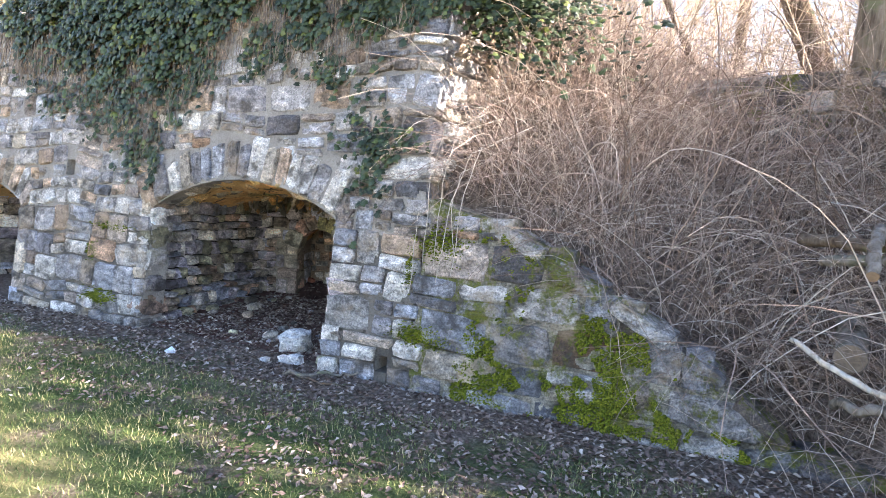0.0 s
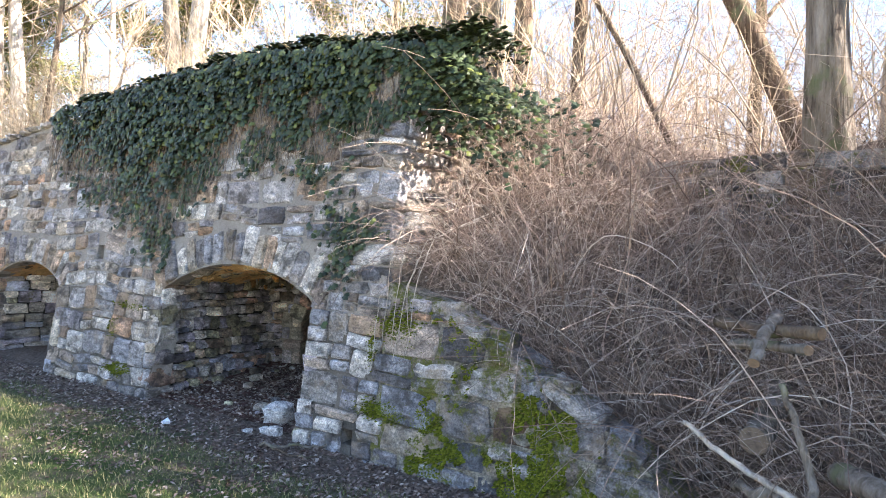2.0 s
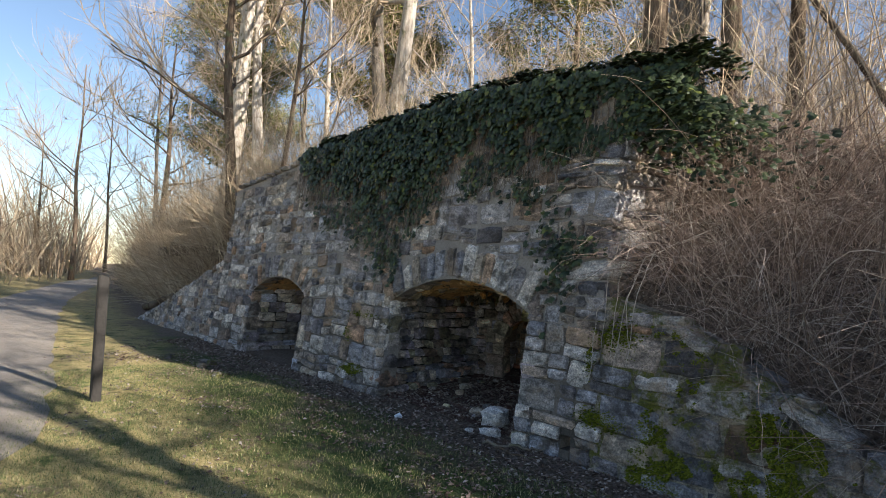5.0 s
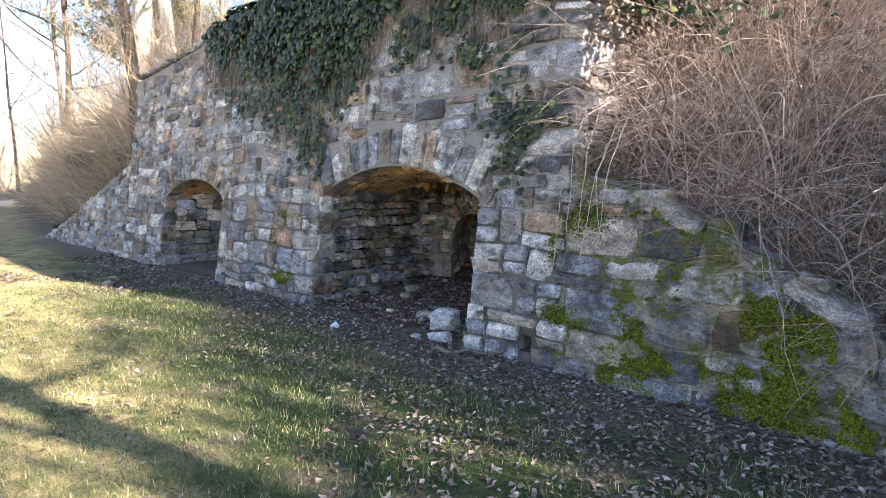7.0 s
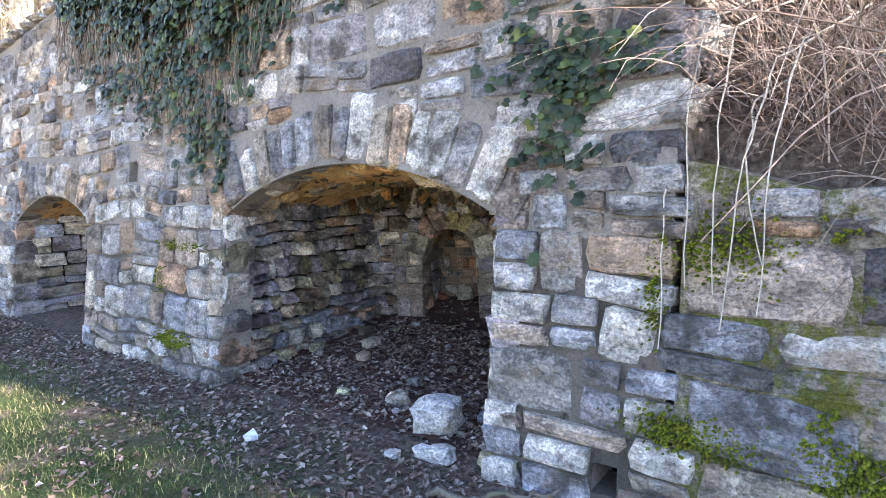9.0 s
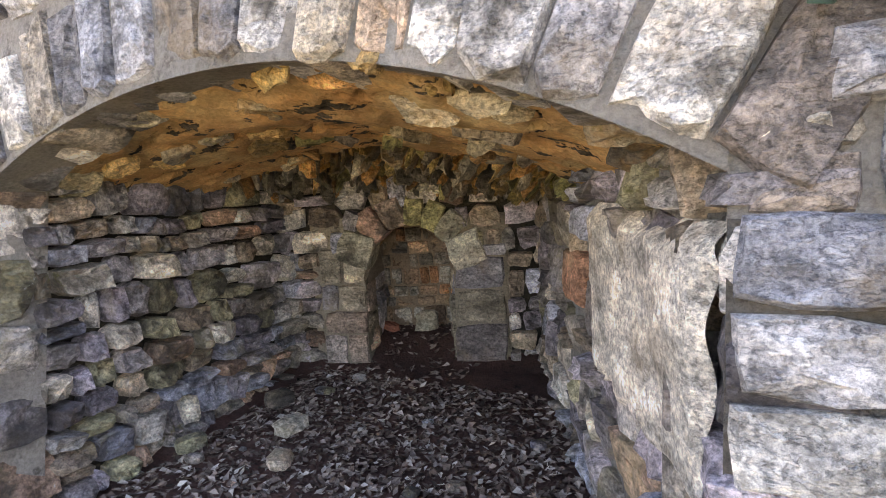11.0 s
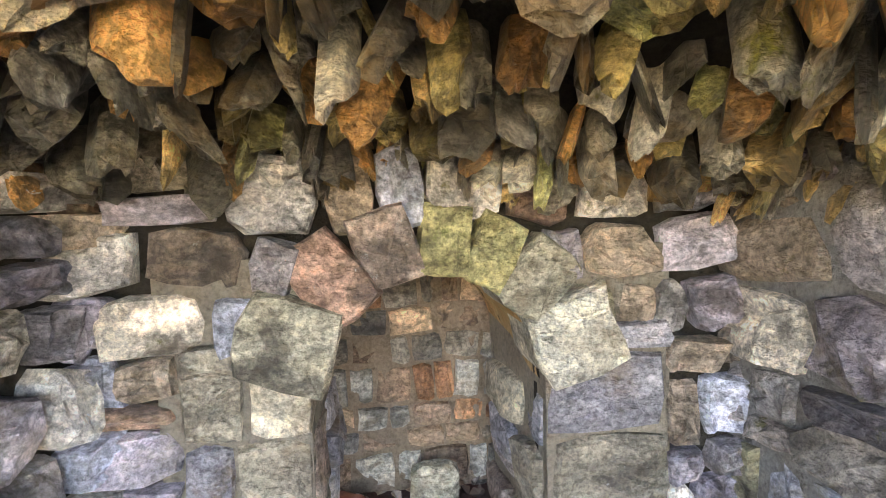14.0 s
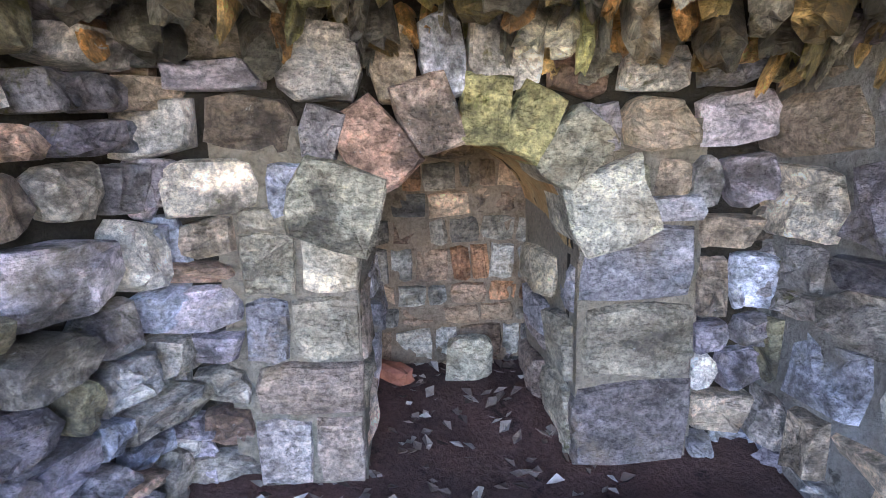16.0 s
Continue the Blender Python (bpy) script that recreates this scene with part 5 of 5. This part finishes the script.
def far_place(r):
    if r.random() < 0.50:
        x, y = r.uniform(-45, 25), r.uniform(9, 32)
    else:
        x, y = r.uniform(-95, -24), r.uniform(-30, 30)
        if y < 2 and x > -34:
            return None
        if abs(y - (-1 + (-22 - x) * 0.25)) < 2.5:
            return None
    return x, y, ground_z(x, y) - 0.1


shrubs("far_saplings", "far bare saplings and undergrowth", 4300, far_place, (2.5, 8.0), (0.012, 0.034), wood_far, 55)
shrubs("kiln_top_saplings", "thin tan saplings growing behind the kiln top", 420, lambda r: ((lambda x, y: (x, y, 3.5))(r.uniform(-10, 2.5), r.uniform(2.6, 9))), (1.2, 4.5), (0.006, 0.014), wood_far, 58)
shrubs("bank_saplings", "thin bare saplings on the bank", 300, lambda r: ((lambda x, y: (x, y, ground_z(x, y) - 0.05))(r.uniform(1.4, 11), r.uniform(2.7, 9))), (1.2, 5.0), (0.005, 0.014), wood_far, 59)
shrubs("left_bank_saplings", "leafless tan saplings on the bank beside the path", 1100, left_place, (1.2, 4.5), (0.007, 0.018), wood_far, 60)
# thicket out of view on the right, added to break up the sun
twigs("tall_thicket", "unseen leafless thicket added to shade the foreground", 1300, lambda r: ((lambda x, y: (x, y, ground_z(x, y) - 0.05))(r.uniform(6.8, 12.0), r.uniform(-2.6, 3.0))), (1.8, 3.6), (0.008, 0.02), twig_m, 0.2, 57, 3, 6, 3.0)
twigs("far_woods", "far leafless woods beyond the path", 5200, lambda r: ((lambda x, y: (x, y, ground_z(x, y) - 0.1) if abs(y - (-1 + (-22 - x) * 0.25)) > 3 else None)(r.uniform(-115, -48), r.uniform(-55, 50))), (6.0, 14.0), (0.03, 0.09), wood_far, 0.2, 56, 3, 6, 1.8)

TREE_N = [0]


def tree(at, height, r0, lean=(0, 0), bark=None, label="tall bare tree", first=0.35, limbs=9, pine=False, spread=0.52):
    TREE_N[0] += 1
    r = random.Random(500 + TREE_N[0])
    base = Vector((at[0], at[1], at[2] if len(at) > 2 else ground_z(at[0], at[1]) - 0.1))
    t = empty("tree", base, label, "tree")
    bark = bark or bark_grey
    n = 12
    trunk = []
    for i in range(n + 1):
        f = i / n
        trunk.append(Vector((lean[0] * f * height + 0.12 * height * 0.1 * n3(f * 3, TREE_N[0]), lean[1] * f * height + 0.12 * height * 0.1 * n3(f * 3, TREE_N[0], 4), height * f)))
    rad = [r0 * (1 - 0.82 * i / n) * (1.25 if i == 0 else 1) for i in range(n + 1)]
    vs, fs = [], []
    tube(vs, fs, trunk, rad, 10)
    part("trunk", vs, fs, bark, t, "", True)
    vt, ft, tips = [], [], []

    def grow(p, d, length, rr, level):
        seg = 6 if level < 2 else 4
        pts = [p]
        for i in range(seg):
            d = (d + Vector((r.gauss(0, 0.16), r.gauss(0, 0.16), r.gauss(0.06, 0.12)))).normalized()
            pts.append(pts[-1] + d * length / seg)
        if level == 0:
            vb, fb = [], []
            tube(vb, fb, pts, [rr * (1 - 0.7 * i / seg) for i in range(seg + 1)], 6)
            part("limb", vb, fb, bark, t, "", True)
        else:
            tube(vt, ft, pts, [rr * (1 - 0.7 * i / seg) for i in range(seg + 1)], 3)
        tips.append(pts[-1])
        if level == 1:
            tips.extend(pts[2:])
        if level < 2:
            for _ in range((9 if level == 0 else 7) if not pine else 5):
                k = r.uniform(0.25, 1.0)
                q = pts[min(int(k * seg), seg)]
                dd = (d + Vector((r.gauss(0, 0.7), r.gauss(0, 0.7), r.gauss(0.2, 0.5)))).normalized()
                grow(q, dd, length * r.uniform(0.35, 0.65), max(rr * 0.42, 0.007), level + 1)

    for k in range(limbs):
        f = first + (0.97 - first) * (k + r.uniform(0, 0.8)) / limbs
        i = min(int(f * n), n - 1)
        p = trunk[i].lerp(trunk[i + 1], f * n - i)
        a = r.uniform(0, 6.283)
        rise = 0.15 if pine else r.uniform(0.35, 0.95)
        d = Vector((math.cos(a), math.sin(a), rise)).normalized()
        grow(p, d, height * spread * (1.05 - 0.6 * f) * r.uniform(0.6, 1.1), max(rad[i] * 0.45, 0.02), 0)
    tagged(part("twigs", vt, ft, wood_far if not pine else bark, t), kind="stuff")
    if pine:
        vn, fn = [], []
        for p in tips:
            for _ in range(30):
                d = Vector((r.gauss(0, 1), r.gauss(0, 1), r.gauss(0.3, 0.6))).normalized()
                q = p + Vector((r.gauss(0, 0.42), r.gauss(0, 0.42), r.gauss(0, 0.16)))
                s = d.cross(Vector((r.random(), r.random(), r.random()))).normalized() * 0.034
                b = len(vn)
                vn += [q - s, q + s, q + d * r.uniform(0.2, 0.42)]
                fn.append((b, b + 1, b + 2))
        part("crown", vn, fn, needle_m, t, "yellow-green pine needles in open tufts")
    return t


tree((-11.3, 1.3), 13, 0.17, (-0.05, 0.0), bark_brown, "slender brown tree at the end of the kiln wall", 0.3, 11)
tree((-10.6, 2.4), 9, 0.09, (0.05, 0.05), bark_brown, "thin brown tree beside the kiln", 0.4, 8)
tree((-21.5, 5.0), 22, 0.42, (0.17, 0.0), bark_pale, "tall pale-barked tree leaning on the bank", 0.42, 9)
tree((-19.5, 5.5), 18, 0.30, (-0.10, 0.02), bark_pale, "pale-barked tree beside a larger one", 0.4, 8)
tree((-12.0, 6.5), 17, 0.30, (-0.04, 0.0), bark_grey, "grey twin-stemmed tree behind the kiln", 0.35, 10)
tree((-10.9, 6.2), 16, 0.32, (0.10, 0.0), bark_pale, "pale twin-stemmed tree behind the kiln", 0.4, 9)
tree((-0.6, 3.6, 3.4), 16, 0.20, (0.02, 0.03), bark_brown, "ivy-clad trunk growing on top of the kiln", 0.3, 9)
tree((-0.35, 4.3, 3.4), 19, 0.30, (-0.02, 0.03), bark_grey, "thick ridged trunk on top of the kiln", 0.4, 9)
tree((0.25, 4.4, 3.4), 15, 0.16, (0.02, 0.0), bark_brown, "trunk growing on top of the kiln", 0.35, 8)
tree((0.9, 5.0, 3.4), 14, 0.12, (0.03, 0.0), bark_brown, "slim trunk on top of the kiln", 0.35, 8)
tree((-1.9, 6.0, 3.5), 15, 0.14, (0.0, 0.0), bark_pale, "slim pale trunk behind the kiln", 0.35, 8)
tree((-1.4, 5.0, 3.5), 14, 0.12, (0.02, 0.0), bark_grey, "slim grey trunk behind the kiln", 0.35, 8)
tree((2.6, 4.0), 9, 0.05, (-0.52, 0.0), bark_brown, "thin dark tree leaning over the bank", 0.35, 6)
tree((4.15, 2.6), 18, 0.19, (-0.03, 0.0), bark_grey, "tall grey-barked tree in the thicket", 0.45, 8)
tree((4.9, 4.1), 18, 0.20, (-0.02, 0.0), bark_pale, "tall pale-barked tree in the thicket", 0.45, 8)
tree((4.15, 5.2), 13, 0.17, (-0.42, 0.0), bark_brown, "brown tree leaning over the bank", 0.35, 8)
tree((6.3, 3.2), 10, 0.12, (0.05, -0.05), bark_brown, "gnarled brown tree on the bank", 0.25, 10)
# next two trees stand out of view, added for dappled shade in front
tree((7.6, -0.9), 9, 0.13, (0.0, 0.05), bark_brown, "unseen bare tree added to shade the grass", 0.2, 12)
tree((9.6, -0.2), 11, 0.16, (-0.03, 0.0), bark_grey, "unseen bare grey tree added to shade the grass", 0.2, 12)
tree((7.5, 6.5), 14, 0.2, (0.0, 0.0), bark_grey, "bare grey tree on the bank", 0.3, 9)
for i, (x, y, h) in enumerate(((-36, 6, 17), (-30, 9, 16), (-45, 3, 16), (-52, -8, 15), (-40, -12, 14), (-60, 8, 18), (-24, 10, 15), (-6, 13, 15), (3, 13, 14), (9, 12, 15), (-15, 14, 16), (-48, 18, 18), (12, 6, 15), (-66, -4, 15), (-29, 4.5, 12), (-26, 7, 14), (-18, 8, 13), (-75, 4, 16), (-56, -16, 15), (-3, 10, 14), (6, 9, 13))):
    tree((x, y), h, 0.16 + 0.01 * (i % 5), (0.03 * ((i % 5) - 2), 0.0), (bark_grey, bark_pale, bark_brown)[i % 3], "bare tree in the woods behind the kiln", 0.28, 10)
for x, y, h in ((-26, 15.5, 23), (-22, 14.5, 20), (-42, 13, 27), (-37, 11.5, 23), (-46, 17, 26), (-13, 19, 19)):
    tree((x, y), h, 0.25, (0, 0), bark_brown, "tall pine with sparse yellow-green foliage", 0.25, 20, True, 0.27)
